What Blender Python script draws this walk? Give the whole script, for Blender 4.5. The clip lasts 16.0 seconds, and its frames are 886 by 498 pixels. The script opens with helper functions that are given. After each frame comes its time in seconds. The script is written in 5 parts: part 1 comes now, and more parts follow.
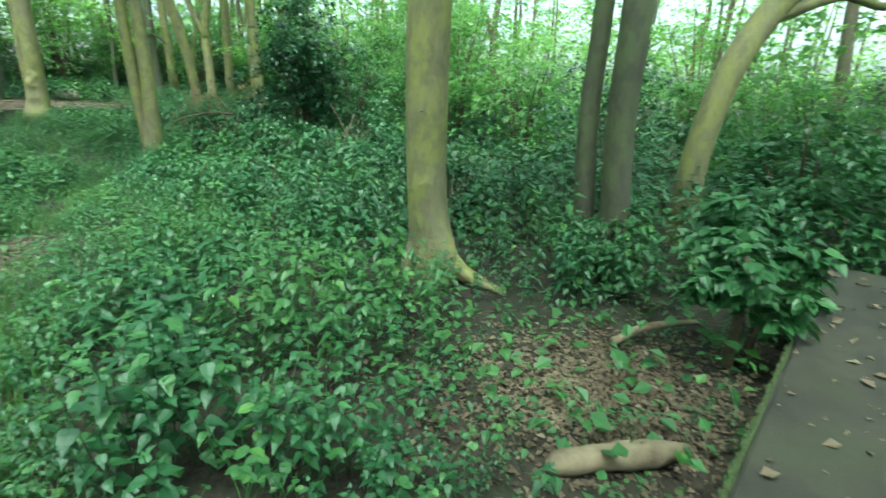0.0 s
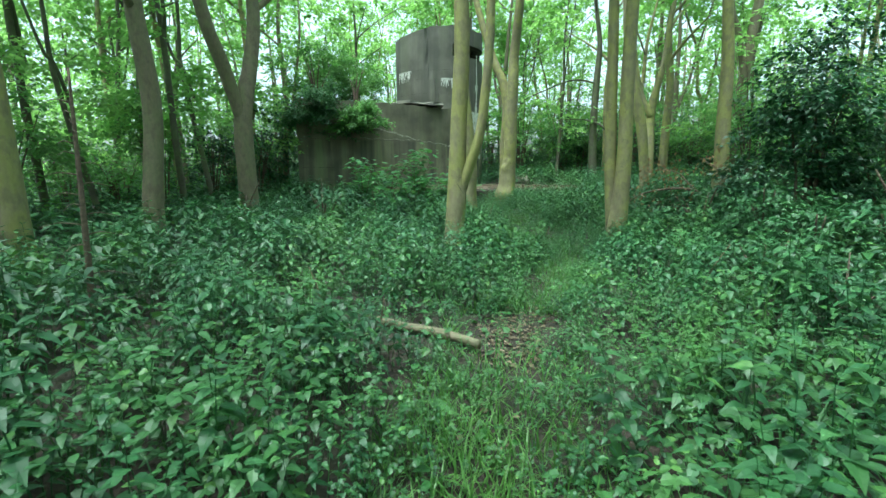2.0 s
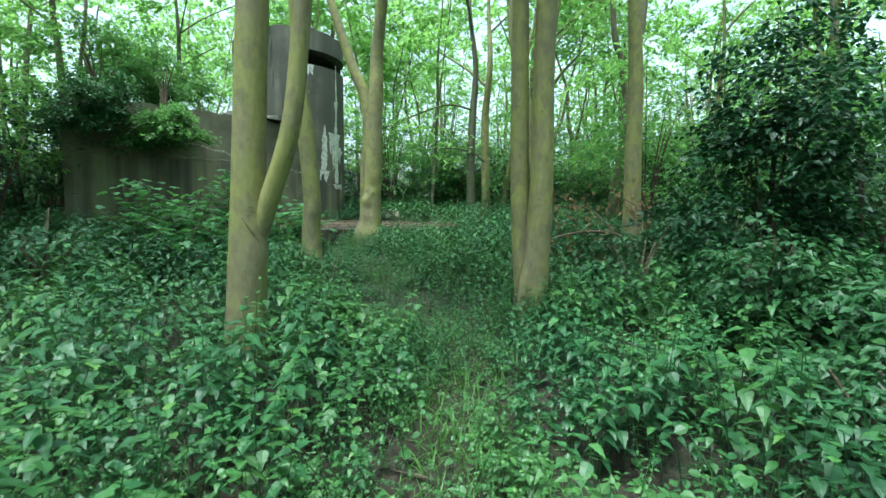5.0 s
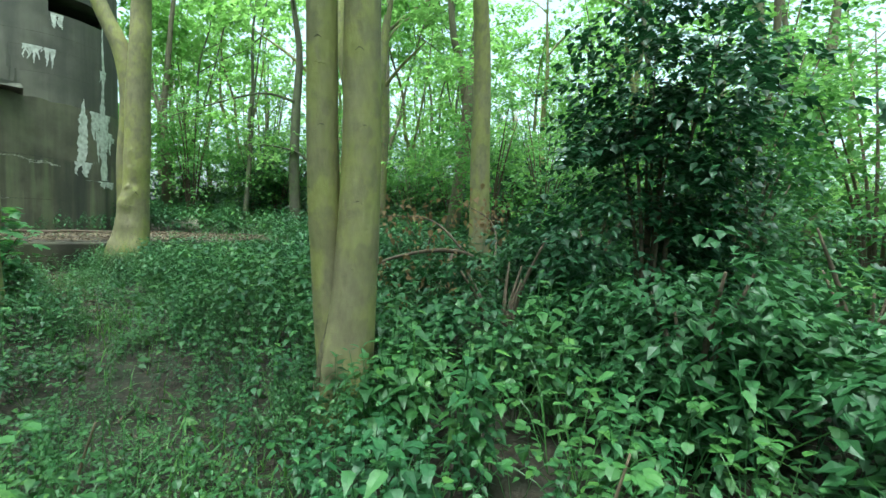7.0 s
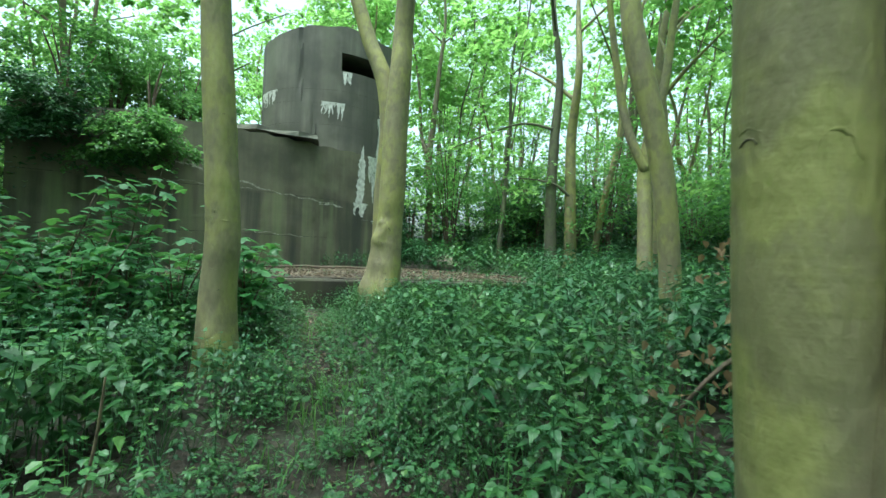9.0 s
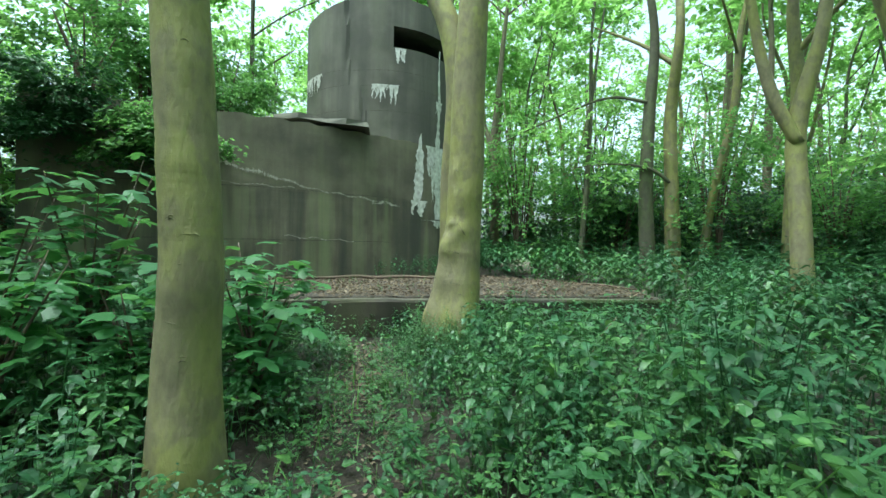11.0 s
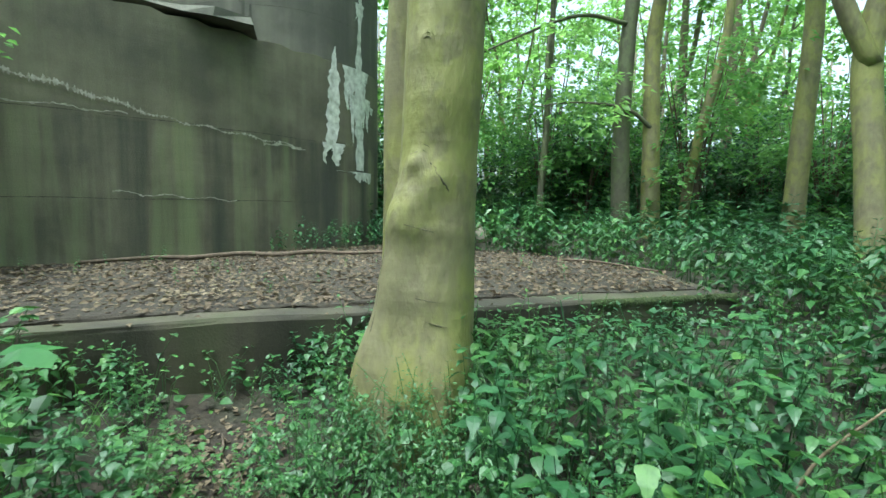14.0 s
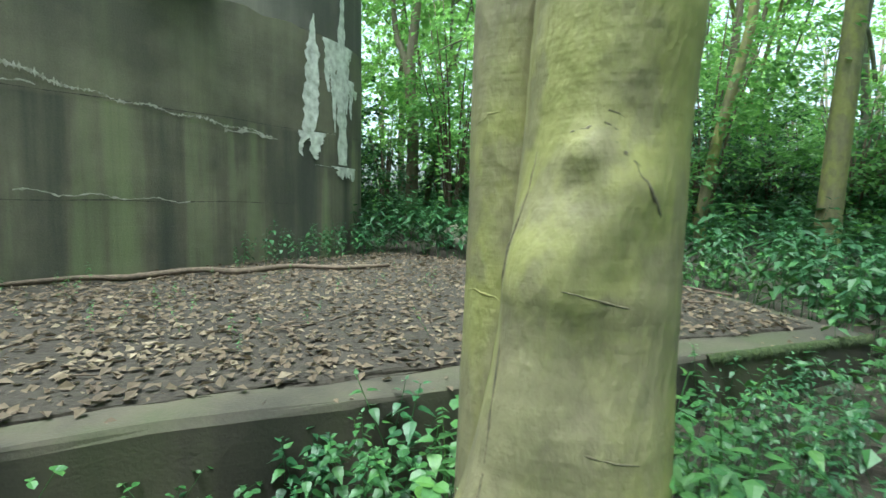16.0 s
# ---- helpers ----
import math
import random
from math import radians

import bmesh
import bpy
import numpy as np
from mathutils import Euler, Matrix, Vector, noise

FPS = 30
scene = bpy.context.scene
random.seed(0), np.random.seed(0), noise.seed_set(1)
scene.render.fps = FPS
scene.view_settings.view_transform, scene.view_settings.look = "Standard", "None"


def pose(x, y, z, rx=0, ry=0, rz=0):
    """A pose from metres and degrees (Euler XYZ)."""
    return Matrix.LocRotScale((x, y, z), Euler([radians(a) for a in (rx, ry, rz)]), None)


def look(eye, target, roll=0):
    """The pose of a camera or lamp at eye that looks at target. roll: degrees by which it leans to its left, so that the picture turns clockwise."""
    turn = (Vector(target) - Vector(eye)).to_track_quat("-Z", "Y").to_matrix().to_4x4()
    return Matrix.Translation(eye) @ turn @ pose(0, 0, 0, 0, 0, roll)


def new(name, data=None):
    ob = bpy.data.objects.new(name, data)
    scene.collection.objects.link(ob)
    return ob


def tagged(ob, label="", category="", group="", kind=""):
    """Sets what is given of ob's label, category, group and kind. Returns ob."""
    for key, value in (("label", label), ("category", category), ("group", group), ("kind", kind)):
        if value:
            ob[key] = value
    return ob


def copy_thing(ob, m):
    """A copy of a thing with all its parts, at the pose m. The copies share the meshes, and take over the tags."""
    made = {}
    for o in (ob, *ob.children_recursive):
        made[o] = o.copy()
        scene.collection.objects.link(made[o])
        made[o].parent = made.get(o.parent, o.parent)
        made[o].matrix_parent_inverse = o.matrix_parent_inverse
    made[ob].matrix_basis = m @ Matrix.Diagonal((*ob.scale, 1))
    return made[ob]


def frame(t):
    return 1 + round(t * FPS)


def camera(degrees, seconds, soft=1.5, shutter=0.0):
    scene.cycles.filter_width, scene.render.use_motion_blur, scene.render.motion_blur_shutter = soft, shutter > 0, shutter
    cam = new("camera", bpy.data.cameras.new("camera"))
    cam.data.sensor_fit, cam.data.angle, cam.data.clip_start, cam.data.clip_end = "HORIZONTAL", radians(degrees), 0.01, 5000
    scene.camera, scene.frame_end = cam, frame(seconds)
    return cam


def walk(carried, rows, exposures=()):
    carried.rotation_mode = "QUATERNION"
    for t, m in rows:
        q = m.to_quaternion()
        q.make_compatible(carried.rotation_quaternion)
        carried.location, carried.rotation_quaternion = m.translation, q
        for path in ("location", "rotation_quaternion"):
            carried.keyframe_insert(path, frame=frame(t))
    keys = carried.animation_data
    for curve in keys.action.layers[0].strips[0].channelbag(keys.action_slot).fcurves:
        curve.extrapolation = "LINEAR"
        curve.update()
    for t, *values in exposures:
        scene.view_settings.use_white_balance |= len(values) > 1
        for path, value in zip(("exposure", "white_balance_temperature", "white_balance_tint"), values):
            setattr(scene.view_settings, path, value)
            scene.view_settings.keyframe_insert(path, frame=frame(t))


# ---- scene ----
cam = camera(86.3, 16.0, soft=1.5, shutter=0.12)
PATH = [
    (0, (2.758, -6.484, 1.755), (3.381, -4.693, 1.119), 2.3),
    (0.5, (2.536, -6.13, 1.701), (2.409, -4.232, 1.083), 2.8),
    (1, (2.061, -5.636, 1.578), (1.499, -3.786, 1.067), 3.4),
    (1.5, (1.548, -5.04, 1.383), (0.735, -3.245, 1.047), 1.6),
    (2, (1.193, -4.459, 1.409), (0.336, -2.681, 1.086), -0.5),
    (2.5, (1.071, -3.947, 1.414), (0.345, -2.11, 1.101), -2.6),
    (3, (0.859, -3.262, 1.379), (0.212, -1.389, 1.112), -1.5),
    (3.5, (0.706, -2.711, 1.349), (0.163, -0.801, 1.113), 0.1),
    (6, (0.22, 0.386, 1.381), (0.229, 2.382, 1.243), 0.4),
    (6.5, (0.32, 0.875, 1.335), (0.602, 2.852, 1.22), 1.3),
    (7, (0.483, 1.435, 1.36), (0.783, 3.409, 1.241), 1.7),
    (7.5, (0.428, 1.922, 1.352), (0.562, 3.912, 1.206), 2.2),
    (8, (0.308, 2.484, 1.393), (0.142, 4.477, 1.344), 2.4),
    (8.5, (0.163, 3.086, 1.379), (-0.355, 5.017, 1.426), 2.7),
    (9, (-0.093, 3.638, 1.356), (-0.801, 5.508, 1.366), 2.3),
    (9.5, (-0.459, 4.164, 1.39), (-1.246, 6.003, 1.382), 1.9),
    (10, (-0.71, 4.633, 1.439), (-1.627, 6.41, 1.47), 1.0),
    (12.5, (-2.002, 6.551, 1.533), (-2.919, 8.325, 1.433), 0.4),
    (13, (-2.219, 7.043, 1.527), (-3.041, 8.863, 1.425), -0.1),
    (13.5, (-2.577, 7.505, 1.547), (-3.341, 9.348, 1.41), -0.2),
    (14, (-2.779, 7.955, 1.564), (-3.372, 9.857, 1.382), 0.8),
    (14.5, (-2.925, 8.313, 1.682), (-3.373, 10.251, 1.471), 1.2),
    (15, (-3.121, 8.552, 1.695), (-3.387, 10.519, 1.445), 1.1),
    (15.5, (-3.352, 8.736, 1.72), (-3.608, 10.703, 1.463), 0.7),
    (16, (-3.672, 9.067, 1.657), (-4.125, 11.005, 1.459), 1.2),
]
walk(cam, [(t, look(eye, target, roll)) for t, eye, target, roll in PATH],
     exposures=[(0, 2.0, 5650, -15), (3.5, 1.62, 5450, -8), (7, 1.75, 5600, -11), (10, 1.7, 5550, -10), (16, 1.9, 5600, -5)])

# ---- light ----
world = bpy.data.worlds.new("world")
scene.world = world
world.use_nodes = True
wn = world.node_tree
sky = wn.nodes.new("ShaderNodeTexSky")
sky.sky_type, sky.sun_disc = "NISHITA", False
sky.sun_elevation, sky.sun_rotation = radians(72), radians(207)
sky.dust_density, sky.air_density, sky.ozone_density = 5.0, 1.0, 0.9
veil = wn.nodes.new("ShaderNodeHueSaturation")  # thin white cloud over the sky
veil.inputs["Saturation"].default_value = 0.5
wn.links.new(sky.outputs[0], veil.inputs["Color"])
wn.links.new(veil.outputs[0], wn.nodes["Background"].inputs[0])
wn.nodes["Background"].inputs[1].default_value = 0.15
sun = new("sun", bpy.data.lights.new("sun", "SUN"))
sun.data.energy, sun.data.angle, sun.data.color = 1.9, radians(35), (1.0, 0.96, 0.9)
sun.matrix_world = look((0, 0, 20), (0.15, 0.3, 20 - 1.05))

rng = np.random.default_rng(7)


# ---- materials ----
def material(name):
    m = bpy.data.materials.new(name)
    m.use_nodes = True
    t = m.node_tree
    return m, t, t.nodes["Principled BSDF"], t.nodes["Material Output"]


def node(t, kind, **values):
    n = t.nodes.new("ShaderNode" + kind)
    for key, value in values.items():
        if key in n.inputs:
            n.inputs[key].default_value = value
    return n


def ramp(t, source, stops):
    r = t.nodes.new("ShaderNodeValToRGB")
    while len(r.color_ramp.elements) < len(stops):
        r.color_ramp.elements.new(0.5)
    for e, (at, colour) in zip(r.color_ramp.elements, stops):
        e.position, e.color = at, (*colour, 1)
    t.links.new(source, r.inputs[0])
    return r.outputs[0]


def mixed(t, factor, a, b, kind="MIX"):
    m = t.nodes.new("ShaderNodeMix")
    m.data_type, m.blend_type = "RGBA", kind
    for value, slot in ((factor, 0), (a, 6), (b, 7)):
        if isinstance(value, bpy.types.NodeSocket):
            t.links.new(value, m.inputs[slot])
        else:
            m.inputs[slot].default_value = value if slot == 0 else (*value, 1)
    return m.outputs[2]


def noise_tex(t, scale, detail=4.0, stretch=None, rough=0.55):
    n = node(t, "TexNoise", Scale=scale, Detail=detail, Roughness=rough)
    c = t.nodes.new("ShaderNodeTexCoord")
    g = t.nodes.new("ShaderNodeMapping")
    if stretch:
        g.inputs["Scale"].default_value = stretch
    t.links.new(c.outputs["Object"], g.inputs[0])
    t.links.new(g.outputs[0], n.inputs[0])
    return n.outputs[0]


def bumped(t, bsdf, height, strength, distance=0.02):
    b = node(t, "Bump", Strength=strength, Distance=distance)
    t.links.new(height, b.inputs["Height"])
    t.links.new(b.outputs[0], bsdf.inputs["Normal"])


def leaf_material(name, dark, mid, pale, glow=0.35, rough=0.45):
    """A leaf: its own shade of green within patches of older and younger growth, letting some light through."""
    m, t, bsdf, out = material(name)
    g = t.nodes.new("ShaderNodeNewGeometry")
    shade = ramp(t, g.outputs["Random Per Island"], ((0.0, dark), (0.5, mid), (0.86, mid), (1.0, pale)))
    patch = noise_tex(t, 0.9, 3.0)
    old = tuple(0.6 * d + 0.25 * v for d, v in zip(dark, mid))
    young = tuple(0.45 * v + 0.55 * p for v, p in zip(mid, pale))
    shade = mixed(t, 0.42, shade, ramp(t, patch, ((0.36, old), (0.5, mid), (0.66, young))))
    vein = noise_tex(t, 55, 3.0)
    shade = mixed(t, ramp(t, vein, ((0.42, (0, 0, 0)), (0.7, (0.35, 0.35, 0.35)))), shade, dark)
    t.links.new(shade, bsdf.inputs["Base Color"])
    bsdf.inputs["Roughness"].default_value = rough
    bsdf.inputs["Specular IOR Level"].default_value = 0.45
    bumped(t, bsdf, vein, 0.25, 0.006)
    tr = t.nodes.new("ShaderNodeBsdfTranslucent")
    t.links.new(mixed(t, 0.5, shade, tuple(min(1, 1.5 * v) for v in pale)), tr.inputs[0])
    mx = t.nodes.new("ShaderNodeMixShader")
    mx.inputs[0].default_value = glow
    t.links.new(bsdf.outputs[0], mx.inputs[1])
    t.links.new(tr.outputs[0], mx.inputs[2])
    t.links.new(mx.outputs[0], out.inputs[0])
    return m


NETTLE = leaf_material("nettle_leaf", (0.012, 0.045, 0.018), (0.032, 0.105, 0.034), (0.10, 0.225, 0.058), 0.14)
LOWLEAF = leaf_material("low_leaf", (0.016, 0.052, 0.017), (0.048, 0.135, 0.034), (0.14, 0.27, 0.05), 0.16)
SYCAMORE = leaf_material("sycamore_leaf", (0.035, 0.115, 0.035), (0.06, 0.175, 0.05), (0.15, 0.31, 0.06), 0.32)
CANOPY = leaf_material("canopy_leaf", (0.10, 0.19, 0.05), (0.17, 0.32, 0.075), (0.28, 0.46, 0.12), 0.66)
DARKLEAF = leaf_material("dark_leaf", (0.012, 0.046, 0.018), (0.02, 0.068, 0.024), (0.042, 0.115, 0.038), 0.2, 0.38)
SHRUBLEAF = leaf_material("shrub_leaf", (0.018, 0.06, 0.02), (0.038, 0.11, 0.034), (0.09, 0.21, 0.055), 0.22)
MIDLEAF = leaf_material("understorey_leaf", (0.05, 0.12, 0.032), (0.10, 0.22, 0.055), (0.19, 0.35, 0.085), 0.5)
GRASS = leaf_material("grass_blade", (0.05, 0.13, 0.025), (0.09, 0.2, 0.04), (0.17, 0.3, 0.07), 0.3)
DEADLEAF = leaf_material("dead_leaf", (0.05, 0.035, 0.023), (0.13, 0.095, 0.06), (0.34, 0.28, 0.19), 0.1, 0.8)
BROWNLEAF = leaf_material("withered_leaf", (0.09, 0.06, 0.03), (0.19, 0.12, 0.06), (0.32, 0.22, 0.11), 0.3, 0.8)


def bark_material(name, base, algae, dark, scars=1.0):
    """Smooth bark with green algae, grey patches and cross-wise scars."""
    m, t, bsdf, out = material(name)
    big = noise_tex(t, 3.0, 5.0, (1, 1, 0.45))
    grain = noise_tex(t, 26, 5.0, (1, 1, 0.45))
    rings = noise_tex(t, 5, 3.0, (0.35, 0.35, 5.0))
    col = mixed(t, ramp(t, big, ((0.4, (0, 0, 0)), (0.56, (1, 1, 1)))), base, algae)
    blot = noise_tex(t, 6.5, 5.0, (1, 1, 0.7))
    col = mixed(t, ramp(t, blot, ((0.49, (0, 0, 0)), (0.58, (0.62, 0.62, 0.62)))), col, tuple(0.4 * p + 0.6 * q for p, q in zip(base, dark)))
    col = mixed(t, ramp(t, rings, ((0.68, (0, 0, 0)), (0.8, (0.22 * scars,) * 3))), col, dark)
    col = mixed(t, 0.38, col, ramp(t, grain, ((0.3, dark), (0.7, base))))
    t.links.new(col, bsdf.inputs["Base Color"])
    bsdf.inputs["Roughness"].default_value = 0.78
    h = t.nodes.new("ShaderNodeMath")
    h.operation = "MULTIPLY_ADD"
    h.inputs[1].default_value = 0.25 * scars
    t.links.new(rings, h.inputs[0])
    t.links.new(grain, h.inputs[2])
    bumped(t, bsdf, h.outputs[0], 0.75, 0.014)
    return m


BARK = bark_material("smooth_bark", (0.195, 0.175, 0.092), (0.25, 0.25, 0.062), (0.085, 0.07, 0.046))
BARK_DARK = bark_material("dark_bark", (0.10, 0.092, 0.062), (0.12, 0.14, 0.06), (0.05, 0.045, 0.035), 0.7)
BARK_BROWN = bark_material("brown_bark", (0.17, 0.14, 0.09), (0.15, 0.15, 0.075), (0.07, 0.055, 0.04), 0.8)


def plain_material(name, a, b, scale, rough=0.85, bump=0.4, third=None):
    m, t, bsdf, out = material(name)
    n = noise_tex(t, scale, 6.0)
    big = noise_tex(t, scale / 9, 3.0)
    col = ramp(t, n, ((0.3, a), (0.7, b)))
    if third:
        col = mixed(t, ramp(t, big, ((0.45, (0, 0, 0)), (0.65, (0.8, 0.8, 0.8)))), col, third)
    t.links.new(col, bsdf.inputs["Base Color"])
    bsdf.inputs["Roughness"].default_value = rough
    bumped(t, bsdf, n, bump, 0.02)
    return m


SOIL = plain_material("woodland_soil", (0.010, 0.008, 0.005), (0.042, 0.031, 0.02), 22, 0.95, 0.9, (0.02, 0.024, 0.011))
LITTER_BED = plain_material("trodden_litter", (0.014, 0.011, 0.008), (0.045, 0.035, 0.024), 30, 0.95, 0.8, (0.035, 0.028, 0.02))
WOOD_DEAD = plain_material("dead_wood", (0.10, 0.07, 0.045), (0.24, 0.185, 0.12), 11, 0.9, 0.5)
BLEACHED = plain_material("bleached_wood", (0.07, 0.052, 0.034), (0.22, 0.17, 0.11), 7, 0.95, 0.9, (0.10, 0.085, 0.05))
KNOT = plain_material("knot_wood", (0.05, 0.043, 0.026), (0.12, 0.105, 0.06), 40, 0.95, 0.6)
TWIG = plain_material("twig_bark", (0.06, 0.045, 0.032), (0.14, 0.1, 0.07), 30, 0.9, 0.4)
STEM = plain_material("green_stem", (0.06, 0.10, 0.035), (0.10, 0.15, 0.05), 20, 0.6, 0.1)
CRUST = plain_material("pale_crust", (0.16, 0.15, 0.11), (0.42, 0.40, 0.34), 16, 0.95, 0.6)
LIME = plain_material("lime_bloom", (0.3, 0.3, 0.26), (0.66, 0.66, 0.61), 9, 0.9, 0.3)
MOSS = plain_material("moss", (0.02, 0.032, 0.01), (0.05, 0.068, 0.018), 40, 1.0, 0.9)


def concrete_material(name, light, dark, algae, wet, weight, joint=None):
    """Cast concrete: sandy grain, dark run-down stains and green algae below them."""
    m, t, bsdf, out = material(name)
    grain = noise_tex(t, 60, 6.0)
    cloud = noise_tex(t, 1.1, 5.0)
    runs = noise_tex(t, 1.0, 5.0, (1.6, 1.9, 0.12))
    fine = noise_tex(t, 1.0, 4.0, (14, 14, 0.5))
    boards = noise_tex(t, 1.0, 2.0, (0.3, 0.3, 9.0))
    col = mixed(t, ramp(t, cloud, ((0.38, (0, 0, 0)), (0.62, (1, 1, 1)))), light, dark)
    wet_at = ramp(t, runs, ((0.47, (0, 0, 0)), (0.64, (weight,) * 3)))
    algae_at = ramp(t, runs, ((0.34, (0.85 * weight,) * 3), (0.5, (0, 0, 0))))
    if joint:
        # stains that begin at the joint and run down from it
        c = t.nodes.new("ShaderNodeTexCoord")
        q = t.nodes.new("ShaderNodeSeparateXYZ")
        t.links.new(c.outputs["Object"], q.inputs[0])
        g = t.nodes.new("ShaderNodeMapRange")
        g.inputs["From Min"].default_value, g.inputs["From Max"].default_value = joint + 0.03, joint - 0.03
        g.inputs["To Min"].default_value = 0.3
        t.links.new(q.outputs[2], g.inputs[0])
        below = ramp(t, g.outputs[0], ((0, (0, 0, 0)), (1, (1, 1, 1))))
        wet_at, algae_at = mixed(t, 1.0, wet_at, below, "MULTIPLY"), mixed(t, 1.0, algae_at, below, "MULTIPLY")
    col = mixed(t, wet_at, col, wet)
    col = mixed(t, algae_at, col, algae)
    col = mixed(t, ramp(t, fine, ((0.5, (0, 0, 0)), (0.75, (0.3, 0.3, 0.3)))), col, dark)
    col = mixed(t, 0.18, col, ramp(t, grain, ((0.3, dark), (0.7, light))))
    t.links.new(col, bsdf.inputs["Base Color"])
    bsdf.inputs["Roughness"].default_value = 0.9
    add = t.nodes.new("ShaderNodeMath")
    add.operation = "ADD"
    t.links.new(grain, add.inputs[0])
    t.links.new(boards, add.inputs[1])
    bumped(t, bsdf, add.outputs[0], 0.35, 0.012)
    return m


CONCRETE = concrete_material("stained_concrete", (0.165, 0.15, 0.10), (0.075, 0.07, 0.05), (0.19, 0.22, 0.10), (0.028, 0.032, 0.027), 0.97, 2.12)
CONCRETE_UP = concrete_material("weathered_concrete", (0.14, 0.134, 0.106), (0.07, 0.068, 0.054), (0.105, 0.11, 0.072), (0.045, 0.046, 0.038), 0.75)
SLAB_MAT = concrete_material("mossy_concrete", (0.082, 0.07, 0.047), (0.034, 0.03, 0.021), (0.045, 0.055, 0.02), (0.02, 0.019, 0.013), 0.95)


# ---- building helpers ----
def sm(a, b, x):
    t = np.clip((x - a) / (b - a), 0, 1)
    return t * t * (3 - 2 * t)


def ground_z(x, y):
    """Height of the woodland floor."""
    x, y = np.asarray(x, float), np.asarray(y, float)
    z = -0.03 + 0.33 * sm(3, 9, y) + 0.35 * sm(10.5, 15, y) + 0.45 * sm(14, 22, y)
    return z + 0.03 * np.sin(1.3 * x + 0.7 * y) * np.sin(0.9 * y - 0.4 * x) + 0.015 * np.sin(3.1 * x) * np.sin(2.7 * y)


def tri_mesh(name, verts, faces, mat, smooth=False):
    me = bpy.data.meshes.new(name)
    verts, faces = np.asarray(verts, np.float32), np.asarray(faces, np.int32)
    me.vertices.add(len(verts))
    me.vertices.foreach_set("co", verts.ravel())
    me.loops.add(faces.size)
    me.loops.foreach_set("vertex_index", faces.ravel())
    me.polygons.add(len(faces))
    me.polygons.foreach_set("loop_start", np.arange(len(faces), dtype=np.int32) * 3)
    me.polygons.foreach_set("use_smooth", np.full(len(faces), smooth))
    me.materials.append(mat)
    me.update(calc_edges=True)
    return me


def part(name, mesh, parent=None, label=""):
    ob = new(name, mesh)
    if parent is not None:
        ob.parent = parent
    return tagged(ob, label)


def thing(name, at, label, category, group="", kind=""):
    ob = new(name)
    ob.location = at
    return tagged(ob, label, category, group, kind)


def bm_mesh(name, bm, mat, smooth=False):
    me = bpy.data.meshes.new(name)
    bmesh.ops.recalc_face_normals(bm, faces=bm.faces)
    for f in bm.faces:
        f.smooth = smooth
    bm.to_mesh(me)
    bm.free()
    me.materials.append(mat)
    return me


def joined(chunks):
    """Vertices and triangles of many pieces as one pair of arrays."""
    vs, fs, n = [], [], 0
    for v, f in chunks:
        vs.append(v)
        fs.append(f + n)
        n += len(v)
    return np.concatenate(vs), np.concatenate(fs)


def spline(points, steps):
    """A smooth line through points (rows of any width)."""
    p = np.asarray(points, float)
    p = np.vstack([2 * p[0] - p[1], p, 2 * p[-1] - p[-2]])
    out = []
    for i in range(1, len(p) - 2):
        for s in np.linspace(0, 1, steps, endpoint=False):
            a, b, c, d = p[i - 1 : i + 3]
            out.append(0.5 * (2 * b + (c - a) * s + (2 * a - 5 * b + 4 * c - d) * s**2 + (3 * b - a - 3 * c + d) * s**3))
    out.append(p[-2])
    return np.array(out)


def tube(rows, sides=10, lumps=0.0, seed=0, cap=True):
    """A round limb along rows of x, y, z, radius."""
    rows = np.asarray(rows, float)
    r = np.random.default_rng(seed)
    way = np.gradient(rows[:, :3], axis=0)
    way /= np.linalg.norm(way, axis=1)[:, None] + 1e-9
    ref = np.where(np.abs(way[:, 2:3]) > 0.9, [[1.0, 0, 0]], [[0, 0, 1.0]])
    ref = np.repeat([[0.0, 1.0, 0.0]], len(rows), 0) if np.abs(way[:, 1]).max() < 0.9 else ref
    u = np.cross(way, ref)
    u /= np.linalg.norm(u, axis=1)[:, None] + 1e-9
    v = np.cross(way, u)
    ang = np.linspace(0, 2 * np.pi, sides, endpoint=False)
    ph = r.uniform(0, 6.28, 6)
    s = np.linspace(0, 1, len(rows))[:, None] * len(rows)
    wob = 1 + lumps * (np.sin(2 * ang + ph[0] + 0.13 * s) + 0.6 * np.sin(3 * ang + ph[1] - 0.21 * s) + 0.7 * np.sin(0.55 * s + ph[2]) + 0.5 * np.sin(1.7 * s + ph[3] + 2 * ang))
    rad = rows[:, 3:4] * wob
    verts = rows[:, None, :3] + rad[..., None] * (np.cos(ang)[None, :, None] * u[:, None] + np.sin(ang)[None, :, None] * v[:, None])
    verts = verts.reshape(-1, 3)
    n, faces = len(rows), []
    i = np.arange(sides)
    j = (i + 1) % sides
    for k in range(n - 1):
        a, b = k * sides, (k + 1) * sides
        faces.append(np.stack([a + i, a + j, b + j], 1))
        faces.append(np.stack([a + i, b + j, b + i], 1))
    if cap:
        verts = np.vstack([verts, rows[0, :3], rows[-1, :3]])
        c0, c1 = len(verts) - 2, len(verts) - 1
        faces.append(np.stack([np.full(sides, c0), j, i], 1))
        faces.append(np.stack([np.full(sides, c1), (n - 1) * sides + i, (n - 1) * sides + j], 1))
    return verts, np.concatenate(faces)


